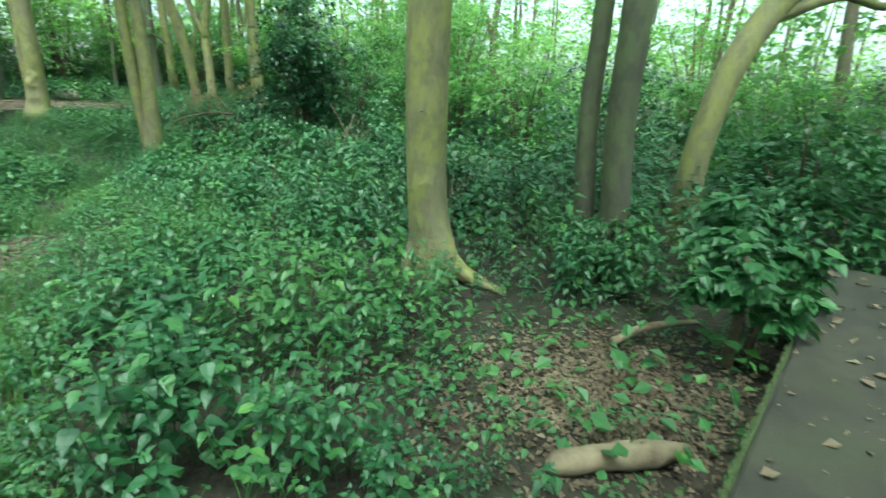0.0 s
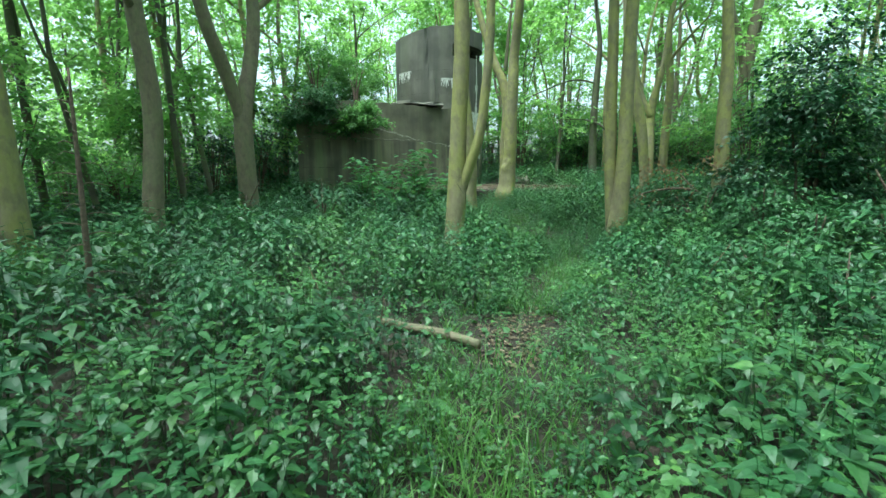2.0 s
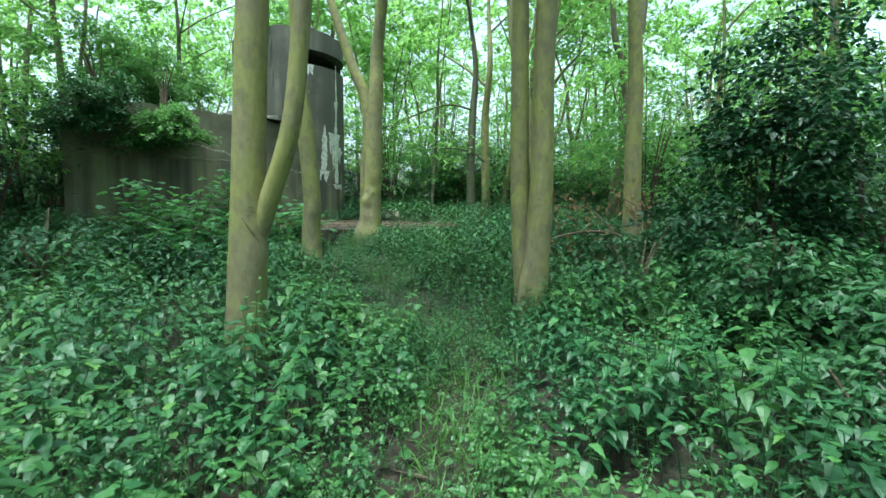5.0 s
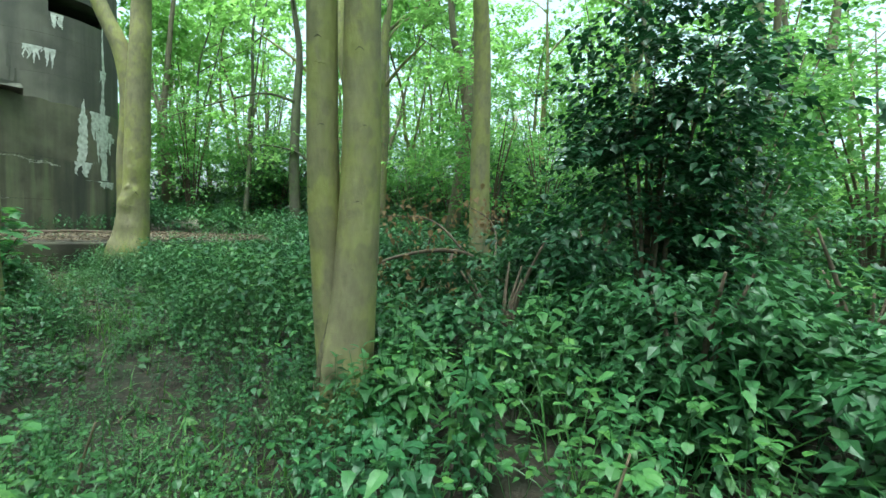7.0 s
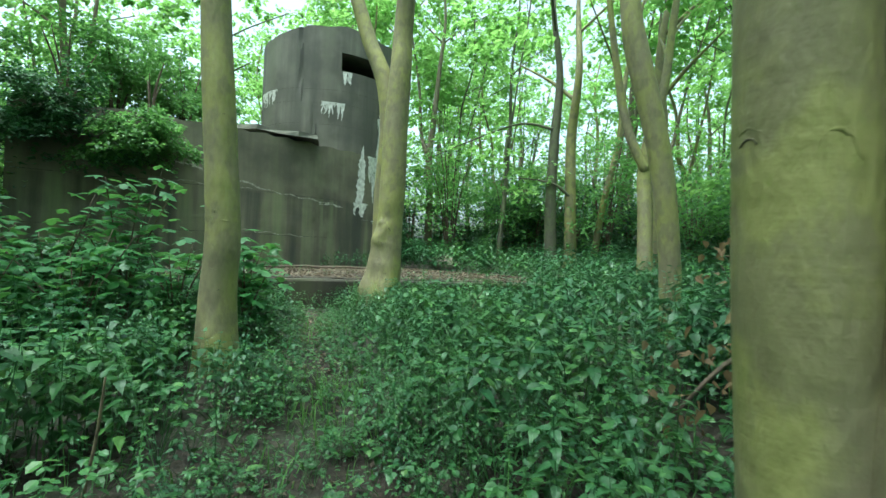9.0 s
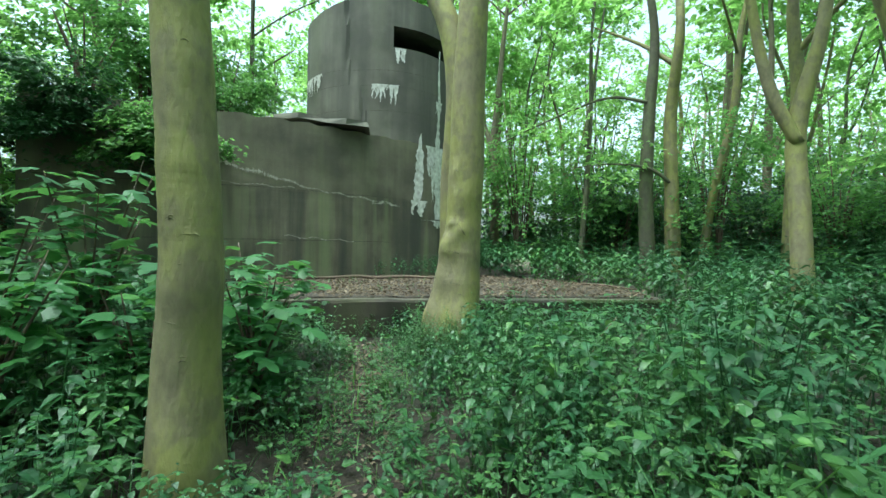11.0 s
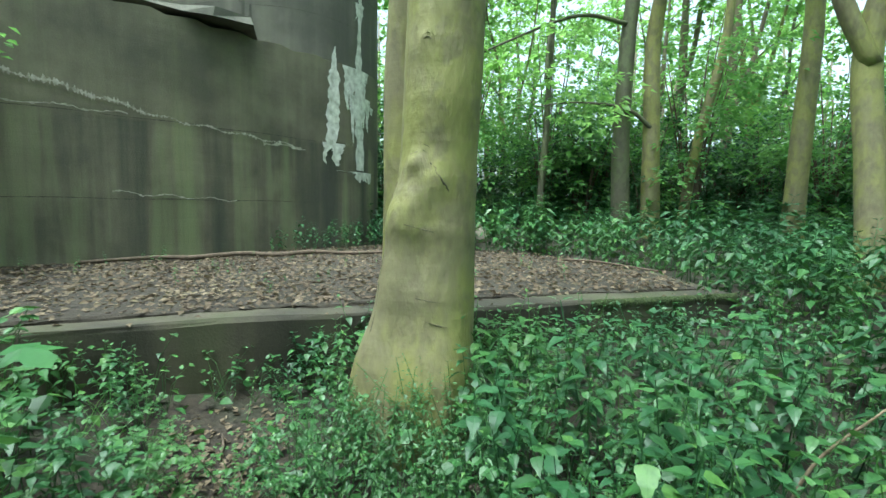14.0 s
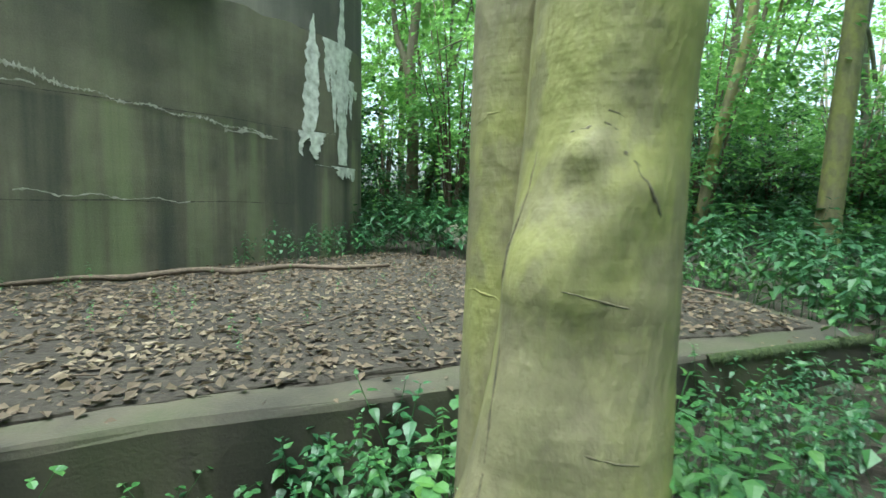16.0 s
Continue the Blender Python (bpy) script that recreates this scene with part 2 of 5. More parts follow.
# leaf shapes, each of length 1 along +y, folded along the rib
def outline_leaf(half, droop=0.18, fold=0.22):
    """half: rows of (along, half width). The leaf is two strips beside its rib."""
    half = np.asarray(half, float)
    n = len(half)
    y, w = half[:, 0], half[:, 1]
    z = -droop * y**2
    rib = np.stack([np.zeros(n), y, z], 1)
    left = np.stack([-w, y - 0.0, z + fold * w], 1)
    right = np.stack([w, y - 0.0, z + fold * w], 1)
    v = np.vstack([rib, left, right])
    f = []
    for k in range(n - 1):
        f += [(k, k + 1, n + k + 1), (k, n + k + 1, n + k), (k, 2 * n + k + 1, k + 1), (k, 2 * n + k, 2 * n + k + 1)]
    return v, np.array([t for t in f if len({tuple(np.round(v[i], 5)) for i in t}) == 3])


LEAF_HI = outline_leaf([(0, 0), (0.0, 0.2), (0.14, 0.37), (0.16, 0.33), (0.32, 0.38), (0.34, 0.33), (0.5, 0.31), (0.52, 0.26), (0.68, 0.2), (0.7, 0.15), (0.85, 0.09), (1, 0)])
LEAF_MID = outline_leaf([(0, 0.05), (0.2, 0.36), (0.55, 0.28), (1, 0)])
LEAF_LOW = outline_leaf([(0, 0), (0.35, 0.36), (1, 0)])
LEAF_ROUND = outline_leaf([(0, 0.1), (0.25, 0.4), (0.7, 0.38), (1, 0.0)], 0.15, 0.2)


def palmate():
    """A five-lobed leaf."""
    pts = [(0, 0)]
    for a, r in ((-118, 0.42), (-95, 0.28), (-62, 0.72), (-35, 0.42), (-22, 0.72), (0, 1.0), (22, 0.72), (35, 0.42), (62, 0.72), (95, 0.28), (118, 0.42)):
        pts.append((r * math.sin(radians(a)), 0.3 + 0.7 * r * math.cos(radians(a))))
    v = np.array([(0, 0.28, 0.02)] + [(x, y, -0.28 * (x * x + (y - 0.3) ** 2)) for x, y in pts])
    n = len(pts)
    return v, np.array([(0, 1 + k, 1 + (k + 1) % n) for k in range(n)])


LEAF_PALM = palmate()


def leaves(shape, at, yaw, pitch, size, roll=None):
    """Copies of a leaf shape: yaw round z, pitch above the level, in metres."""
    v, f = shape
    n = len(at)
    roll = np.zeros(n) if roll is None else roll
    cr, sr, cp, sp, cy, sy = np.cos(roll), np.sin(roll), np.cos(pitch), np.sin(pitch), np.cos(yaw), np.sin(yaw)
    x, y, z = (v[:, k][None] * size[:, None] for k in range(3))
    x, z = x * cr[:, None] + z * sr[:, None], -x * sr[:, None] + z * cr[:, None]
    y, z = y * cp[:, None] - z * sp[:, None], y * sp[:, None] + z * cp[:, None]
    x, y = x * cy[:, None] - y * sy[:, None], x * sy[:, None] + y * cy[:, None]
    verts = np.stack([x, y, z], -1) + at[:, None]
    faces = f[None] + (np.arange(n) * len(v))[:, None, None]
    return verts.reshape(-1, 3), faces.reshape(-1, 3)


def planted(templates, at, yaw, scale, tilt):
    """Copies of whole plants (vertices, triangles, with their base at the origin)."""
    out = []
    pick = rng.integers(0, len(templates), len(at))
    for k, (v, f) in enumerate(templates):
        mine = pick == k
        n = int(mine.sum())
        if not n:
            continue
        c, s = np.cos(yaw[mine])[:, None], np.sin(yaw[mine])[:, None]
        sc = scale[mine][:, None]
        x, y, z = v[:, 0] * sc, v[:, 1] * sc, v[:, 2] * sc
        x, y = x * c - y * s, x * s + y * c
        p = np.stack([x + tilt[mine][:, :1] * z, y + tilt[mine][:, 1:] * z, z], -1) + at[mine][:, None]
        out.append((p.reshape(-1, 3), (f[None] + (np.arange(n) * len(v))[:, None, None]).reshape(-1, 3)))
    return joined(out)


# ---- plan ----
TRAIL = spline([(2.6, -6.3), (1.5, -5), (0.8, -3.5), (0.45, -2.4), (0.1, -1), (-0.05, -0.3), (-0.15, 1.2), (-0.2, 2.4), (-0.34, 3.4), (-0.9, 4.5), (-1.6, 5.5), (-2.3, 6.7), (-3.4, 8.2), (-4.2, 9.4), (-4.8, 10.2)], 6)
TOWER = np.array([-8.93, 16.38])
TOWER_R = 1.97
WALL_TOP = 4.05
# the low front wall, from its free end to where it runs into the tower
WALL = spline([(-11.16, 9.07), (-9.75, 10.75), (-8.62, 12.35), (-7.92, 13.75), (-7.22, 15.4)], 8)
SLAB = [(-7.3, 8.78), (-5.13, 10.5), (-1.45, 12.95), (-2.0, 14.3), (-3.4, 15.6), (-6.4, 16.6), (-7.6, 14.6), (-9.6, 11.3)]
SLAB_TOP = 0.78
START_SLAB = [(1.2, -7.22), (4.33, -5.47), (7.7, -3.6), (9.2, -6.2), (2.7, -9.9)]


def trail_gap(x, y):
    d = np.full(np.shape(x), 1e9)
    for a, b in zip(TRAIL[:-1], TRAIL[1:]):
        ab = b - a
        t = np.clip(((x - a[0]) * ab[0] + (y - a[1]) * ab[1]) / (ab @ ab), 0, 1)
        d = np.minimum(d, np.hypot(x - a[0] - t * ab[0], y - a[1] - t * ab[1]))
    return d


TRAMPLED = spline([(2.75, -6.5), (2.0, -5.6), (1.2, -4.4), (0.85, -3.2), (0.5, -1.4), (0.25, 0.4), (0.45, 1.5), (0.25, 2.7), (-0.1, 3.7), (-0.75, 4.7), (-1.4, 5.7), (-2.1, 6.7), (-2.6, 7.5), (-2.95, 8.3), (-3.7, 9.1)], 4)


def tread_gap(x, y):
    return np.sqrt(((x[:, None] - TRAMPLED[None, :, 0]) ** 2 + (y[:, None] - TRAMPLED[None, :, 1]) ** 2).min(1))


def inside(poly, x, y):
    c = np.zeros(np.shape(x), bool)
    p = np.asarray(poly)
    for (ax, ay), (bx, by) in zip(p, np.roll(p, -1, 0)):
        c ^= ((ay > y) != (by > y)) & (x < (bx - ax) * (y - ay) / (by - ay + 1e-12) + ax)
    return c


BUNKER = [tuple(p) for p in WALL] + [(-8.0, 18.0), (-10.5, 18.2), (-13.6, 12.2)]

# ---- ground ----
steps = np.concatenate([-np.geomspace(30, 1500, 16)[::-1], np.linspace(-28, -9, 20), np.linspace(-8.8, 9, 90), np.linspace(10, 28, 19), np.geomspace(30, 1500, 16)])
gx, gy = np.meshgrid(steps, steps + 4)
gzv = ground_z(gx, gy)
tg = trail_gap(gx, gy)
gzv -= 0.04 * np.exp(-((tg / 0.35) ** 2))
n = len(steps)
idx = np.arange(n * n).reshape(n, n)
a, b, c, d = idx[:-1, :-1].ravel(), idx[:-1, 1:].ravel(), idx[1:, 1:].ravel(), idx[1:, :-1].ravel()
tagged(new("ground", tri_mesh("ground", np.stack([gx, gy, gzv], -1).reshape(-1, 3), np.vstack([np.stack([a, b, c], 1), np.stack([a, c, d], 1)]), SOIL, True)),
       "dark brown woodland soil under the plants", "ground", kind="structure")


def prism(poly, z0, z1, rough=0.0, seed=0, cut=0.35):
    """A cast block over a plan outline, with finely cut, slightly uneven edges."""
    r = np.random.default_rng(seed)
    bm = bmesh.new()
    pts = []
    p = np.asarray(poly, float)
    for q, s in zip(p, np.roll(p, -1, 0)):
        k = max(1, int(np.linalg.norm(s - q) / cut))
        for t in np.arange(k) / k:
            pts.append(q + (s - q) * t)
    pts = np.array(pts)
    mid = pts.mean(0)
    rings = []
    for z, inset in ((z0, 0.0), ((z0 + z1) / 2, 0.0), (z1 - 0.035, 0.0), (z1 - 0.01, 0.012), (z1, 0.035)):
        to = mid - pts
        to /= np.linalg.norm(to, axis=1)[:, None]
        w = pts + to * (inset + rough * r.uniform(-1, 1, (len(pts), 1)))
        rings.append([bm.verts.new((x, y, z + (rough * r.uniform(-0.6, 0.6) if z > z0 else 0))) for x, y in w])
    for lo, hi in zip(rings, rings[1:]):
        for k in range(len(lo)):
            bm.faces.new((lo[k - 1], lo[k], hi[k], hi[k - 1]))
    bm.faces.new(rings[-1])
    bm.faces.new(rings[0][::-1])
    bmesh.ops.triangulate(bm, faces=[f for f in bm.faces if len(f.verts) > 4])
    return bm


slab = tagged(new("concrete_platform", bm_mesh("concrete_platform", prism(SLAB, 0.0, SLAB_TOP, 0.012, 3), SLAB_MAT)),
              "low mossy concrete platform covered with leaf litter", "platform")
start = tagged(new("concrete_slab", bm_mesh("concrete_slab", prism(START_SLAB, -0.15, 0.3, 0.008, 4), concrete_material("earthy_concrete", (0.045, 0.04, 0.028), (0.022, 0.02, 0.014), (0.034, 0.038, 0.018), (0.016, 0.015, 0.011), 0.9))),
       "grey concrete slab with a mossy edge and scattered leaves", "slab")

def moss_edge(owner, a, b, z, seed):
    """A ragged strip of moss along a slab's upper edge."""
    r = np.random.default_rng(seed)
    a, b = np.array(a), np.array(b)
    way = (b - a) / np.linalg.norm(b - a)
    out = np.array([way[1], -way[0]])
    bm = bmesh.new()
    prev = None
    for q in np.linspace(0, 1, 160):
        p = a + (b - a) * q
        w, d = r.uniform(0.003, 0.03), r.uniform(0.03, 0.075)
        col = [bm.verts.new((*(p - out * w), z + 0.004)), bm.verts.new((*(p + out * 0.004), z + r.uniform(0.004, 0.016))), bm.verts.new((*(p + out * 0.018), z - 0.03)), bm.verts.new((*(p + out * 0.014), z - d))]
        if prev:
            for i in range(3):
                bm.faces.new((prev[i], col[i], col[i + 1], prev[i + 1]))
        prev = col
    part("moss", bm_mesh("moss", bm, MOSS, True), owner, "green moss along the edge")


moss_edge(slab, (-2.75, 12.085), SLAB[2], SLAB_TOP, 1)
moss_edge(start, START_SLAB[1], START_SLAB[2], 0.3, 3)
moss_edge(start, START_SLAB[0], START_SLAB[1], 0.3, 4)

# ---- bunker: round tower, low wall, roof ----
bunker = thing("bunker", (TOWER[0], TOWER[1], 0.5), "derelict grey concrete bunker with a round observation tower", "bunker")


def local(v):
    return np.asarray(v) - np.array([TOWER[0], TOWER[1], 0.5])


JOINTS = (2.15, 2.66, 3.43, 4.05, 4.75, 5.35, 5.72, 6.3, 6.8)


def tower_top(a):
    """Height of the broken rim by compass angle in degrees."""
    a = (a + 180) % 360 - 180
    rim = 7.26 if a <= -78 or a > 140 else 7.5
    if -96 < a <= -78:
        rim += 0.22 * (a + 96) / 18
    return rim + 0.035 * math.sin(a / 9) + 0.02 * math.sin(a / 4.1)


def tower_mesh():
    levels = sorted({0.3, 0.9, 1.5, 1.9, 7.0} | set(JOINTS) | {5.05, 6.0, 4.4, 3.0, 3.7, 7.15})
    turns = np.concatenate([np.arange(-180, -93, 3), np.arange(-93, -57, 1), np.arange(-57, 180, 3)])
    bm = bmesh.new()
    grid = {}
    for ai, a in enumerate(turns):
        for zi, z in enumerate(levels + [99]):
            out = TOWER_R + 0.004 * math.sin(a * 0.05 + 0.2 * zi)
            edge = -81 + 14 * float(1 - sm(4.4, 6.2, min(z, 7.5))) + 2 * math.sin(min(z, 7.5) * 5)
            if z > 4.1:
                out += 0.07 * (1 - float(sm(edge, edge + 1.2, a))) if a < 100 else 0.07
            zz = tower_top(a) if z == 99 else z
            for side, r in (("o", out), ("i", TOWER_R - 0.42)):
                grid[side, ai, zi] = bm.verts.new((r * math.cos(radians(a)), r * math.sin(radians(a)), zz - 0.5))
    nz, na = len(levels) + 1, len(turns)
    lv = levels + [7.5]

    def slit(ai, zi):
        return -48 <= turns[ai] < 42 and 6.29 < (lv[zi] + lv[zi + 1]) / 2 < 6.82

    for ai in range(na):
        aj = (ai + 1) % na
        for zi in range(nz - 1):
            if not slit(ai, zi):
                bm.faces.new([grid["o", k, z] for k, z in ((ai, zi), (aj, zi), (aj, zi + 1), (ai, zi + 1))])
                bm.faces.new([grid["i", k, z] for k, z in ((aj, zi), (ai, zi), (ai, zi + 1), (aj, zi + 1))])
                if slit((ai + 1) % na, zi) or slit(ai - 1, zi):
                    k = aj if slit((ai + 1) % na, zi) else ai
                    bm.faces.new([grid["o", k, zi], grid["i", k, zi], grid["i", k, zi + 1], grid["o", k, zi + 1]])
            else:
                if not slit(ai, zi - 1):
                    bm.faces.new([grid["o", ai, zi], grid["o", aj, zi], grid["i", aj, zi], grid["i", ai, zi]])
                if not slit(ai, zi + 1):
                    bm.faces.new([grid["o", aj, zi + 1], grid["o", ai, zi + 1], grid["i", ai, zi + 1], grid["i", aj, zi + 1]])
        bm.faces.new([grid["o", ai, nz - 1], grid["o", aj, nz - 1], grid["i", aj, nz - 1], grid["i", ai, nz - 1]])
    me = bm_mesh("tower", bm, CONCRETE_UP, True)
    me.set_sharp_from_angle(angle=radians(28))
    me.materials.append(CONCRETE)
    for f in me.polygons:
        f.material_index = 1 if f.center.z < 4.0 - 0.5 else 0
    return me


tower = part("tower", tower_mesh(), bunker, "round weathered concrete tower with a dark viewing slit")
cap = bmesh.new()
bmesh.ops.create_cone(cap, cap_ends=True, segments=40, radius1=TOWER_R - 0.3, radius2=TOWER_R - 0.3, depth=0.25)
bmesh.ops.translate(cap, verts=cap.verts, vec=(0, 0, 6.55))
part("roof_slab", bm_mesh("roof_slab", cap, CONCRETE_UP), bunker)


def wall_mesh():
    """The low block: a curved front with lift joints, flat roof, closed behind."""
    bm = bmesh.new()
    line = np.array(BUNKER)
    levels = [0.2, 0.8, 1.6, 2.62, 3.3, 3.9, WALL_TOP - 0.03, WALL_TOP - 0.028, WALL_TOP]
    nf = len(WALL)
    tan = np.gradient(line, axis=0)
    nor = np.stack([tan[:, 1], -tan[:, 0]], 1)
    nor /= np.linalg.norm(nor, axis=1)[:, None]
    rows = []
    for z in levels:
        ring = []
        for k, (x, y) in enumerate(line):
            off = 0.006 * math.sin(k * 0.5 + z)
            top = 0.03 * math.sin(k * 2.1) if z > 4 else 0
            ring.append(bm.verts.new((*local((x + nor[k, 0] * off, y + nor[k, 1] * off, z + top)),)))
        rows.append(ring)
    for lo, hi in zip(rows, rows[1:]):
        for k in range(len(lo)):
            bm.faces.new((lo[k - 1], lo[k], hi[k], hi[k - 1]))
    top = bm.faces.new(rows[-1])
    bmesh.ops.triangulate(bm, faces=[top])
    me = bm_mesh("front_wall", bm, CONCRETE, True)
    me.set_sharp_from_angle(angle=radians(28))
    return me


part("front_wall", wall_mesh(), bunker, "low curved concrete wall with green and black run-down stains")


def broken_slab():
    bm = bmesh.new()
    pts = [(-8.95, 12.5), (-8.5, 12.72), (-8.12, 13.2), (-7.8, 13.4), (-7.55, 13.9), (-7.95, 14.5), (-8.9, 13.7)]
    lo = [bm.verts.new((*local((x, y, 4.13 + 0.03 * math.sin(5 * x))),)) for x, y in pts]
    hi = [bm.verts.new((*local((x - 0.04 + 0.05 * math.sin(9 * y), y + 0.03, 4.25 + 0.03 * math.sin(7 * y))),)) for x, y in pts]
    for k in range(len(pts)):
        bm.faces.new((lo[k - 1], lo[k], hi[k], hi[k - 1]))
    bm.faces.new(hi)
    bm.faces.new(lo[::-1])
    return bm_mesh("broken_ledge", bm, CONCRETE_UP)


part("broken_ledge", broken_slab(), bunker, "broken pale concrete ledge")
for k, (x, y, w, h) in enumerate(((-8.75, 13.0, 0.2, 0.12), (-8.45, 13.6, 0.24, 0.12), (-8.15, 14.2, 0.22, 0.12), (-9.15, 12.55, 0.16, 0.1), (-9.5, 12.2, 0.12, 0.08))):
    bm = bmesh.new()
    bmesh.ops.create_icosphere(bm, subdivisions=2, radius=1.0)
    for q in bm.verts:
        q.co = Vector((w * q.co.x, w * q.co.y, h * q.co.z)) * (1 + 0.35 * noise.noise(q.co * 2.1 + Vector((k, 0, 0)))) + Vector(local((x, y, WALL_TOP + 0.05)))
    part("rubble", bm_mesh("rubble", bm, CONCRETE_UP), bunker)


def on_tower(a, z, lift=0.006):
    lift += 0.07 if z > 4.1 and a < -79 else 0.0
    return local((TOWER[0] + (TOWER_R + 0.014 + lift) * math.cos(radians(a)), TOWER[1] + (TOWER_R + 0.014 + lift) * math.sin(radians(a)), z))


def lime(paths, seed):
    """Runs of lime on the tower: each a row of (angle, height, half width in metres), with ragged edges."""
    r = np.random.default_rng(seed)
    for k, path in enumerate(paths):
        bm, prev = bmesh.new(), None
        lift = 0.004 + 0.0007 * (k % 7)
        for a, z, w in spline(path, 6):
            w = max(0.008, 1.75 * w * r.uniform(0.65, 1.3))
            d = math.degrees(w / TOWER_R)
            a += r.uniform(-0.25, 0.25)
            col = [bm.verts.new((*on_tower(a - d, z, lift),)), bm.verts.new((*on_tower(a + d, z, lift),))]
            if prev:
                bm.faces.new((prev[0], col[0], col[1], prev[1]))
            prev = col
        part("lime_streak", bm_mesh("lime_streak", bm, LIME), bunker, "white lime streak")


def tongues(a0, a1, z, longest, count, seed, wide=0.035):
    """A crust along a joint with tongues of lime running down from it."""
    r = np.random.default_rng(seed)
    paths = []
    for a in np.sort(r.uniform(a0, a1, count)):
        ln = longest * r.uniform(0.12, 1.0) ** 1.6
        w = wide * r.uniform(0.5, 1.3)
        paths.append([(a, z, w * 1.5), (a + r.normal(0, 0.4), z - 0.3 * ln, w), (a + r.normal(0, 0.6), z - 0.7 * ln, 0.8 * w), (a + r.normal(0, 0.6), z - ln, 0.25 * w)])
    lime(paths, seed)


lime([[(-26.5, 4.3, 0.006), (-27, 4.04, 0.03), (-27, 3.75, 0.06), (-27.5, 3.35, 0.065), (-28.5, 3.0, 0.06), (-29, 2.62, 0.05)], [(-26.5, 3.4, 0.05), (-26, 3.0, 0.035), (-26, 2.7, 0.012)]], 1)
tongues(-20, 2, 4.03, 0.8, 16, 2)
tongues(-17, 3, 3.55, 0.9, 11, 3)
tongues(-16, 4, 3.43, 0.5, 9, 4)
lime([[(-9, 6.5, 0.012), (-9.5, 5.8, 0.02), (-8.5, 5.2, 0.025), (-9.5, 4.6, 0.03), (-10, 4.0, 0.06), (-10, 3.2, 0.08), (-9, 2.7, 0.06), (-9, 2.2, 0.07)]], 5)
lime([[(-26, 2.17, 0.01), (-19, 2.155, 0.02), (-10, 2.15, 0.04), (2, 2.14, 0.03)]], 6)
tongues(-14, 3, 2.17, 0.22, 12, 7, 0.045)
tongues(-126, -102, 5.74, 0.5, 40, 8, 0.016)
lime([[(-128, 5.75, 0.02), (-118, 5.75, 0.03), (-104, 5.76, 0.012)]], 21)
tongues(-62, -45, 5.38, 0.5, 40, 9, 0.013)
tongues(-46, -40, 6.28, 0.4, 4, 10, 0.025)
tongues(-12, -2, 5.2, 0.35, 5, 11, 0.02)
tongues(-33, -24, 2.64, 0.45, 9, 12, 0.05)
lime([[(-28, 2.64, 0.012), (-18, 2.65, 0.02), (-6, 2.66, 0.03)]], 13)


def ribbon(points, widths, mat, name, label):
    """A thin band of lime along a run of places on the front wall."""
    bm = bmesh.new()
    prev = None
    for (s, z), w in zip(points, widths):
        i = min(len(WALL) - 2, int(s))
        p = WALL[i] + (WALL[i + 1] - WALL[i]) * (s - i)
        t = WALL[i + 1] - WALL[i]
        nrm = np.array([t[1], -t[0]]) / np.linalg.norm(t)
        q = p + nrm * (0.012 if mat is JOINT else 0.017)
        col = [bm.verts.new((*local((q[0], q[1], z + w)),)), bm.verts.new((*local((q[0], q[1], z - w)),))]
        if prev:
            bm.faces.new((prev[0], col[0], col[1], prev[1]))
        prev = col
    part(name, bm_mesh(name, bm, mat), bunker, label)


rr = np.random.default_rng(5)
JOINT = plain_material("joint_shadow", (0.03, 0.028, 0.022), (0.075, 0.07, 0.055), 40, 0.95, 0.6)
for z in JOINTS[:-2]:
    r = np.random.default_rng(int(z * 100))
    bm = bmesh.new()
    prev = None
    for a in np.arange(-125, 60, 1.5):
        wob, w = 0.006 * math.sin(a / 9) + r.normal(0, 0.002), r.uniform(0.001, 0.006)
        off = 0.0
        if z < 4.1 and a < -34:
            prev = None
            continue
        col = [bm.verts.new((*on_tower(a, z + wob + w, off - 0.006),)), bm.verts.new((*on_tower(a, z + wob - w, off - 0.006),))]
        if prev:
            bm.faces.new((prev[0], col[0], col[1], prev[1]))
        prev = col
    part("pour_joint", bm_mesh("pour_joint", bm, JOINT), bunker, "dark joint between two pours")
for z in (1.6, 2.64):
    at = np.linspace(0.5, 31, 120)
    ribbon([(q, z + 0.006 * math.sin(q)) for q in at], 0.001 + 0.006 * rr.random(120), JOINT, "pour_joint", "dark joint between two pours")


def band(s0, s1, z0, z1, thick, power, count):
    at = np.linspace(s0, s1, count)
    ribbon([(q, z0 + (z1 - z0) * (q - s0) / (s1 - s0) + 0.02 * math.sin(2.3 * q) + 0.006 * rr.normal()) for q in at], 0.004 + thick * rr.random(count) ** power, CRUST, "lime_band", "pale crusted line where two pours meet")


band(10.5, 19.2, 3.11, 2.69, 0.055, 2, 150)
band(19.2, 29.5, 2.69, 2.5, 0.02, 3, 160)
band(8.5, 17.5, 2.71, 2.67, 0.012, 5, 60)
band(16.5, 24.5, 1.68, 1.6, 0.012, 4, 50)
band(26.5, 29.8, 2.5, 2.48, 0.03, 2, 14)

# ---- trees ----
LEAF_KITE = (np.array([(0, 0, 0), (-0.36, 0.42, 0.1), (0, 1, -0.12), (0.36, 0.42, 0.1)]), np.array([(0, 2, 1), (0, 3, 2)]))
TREES = []


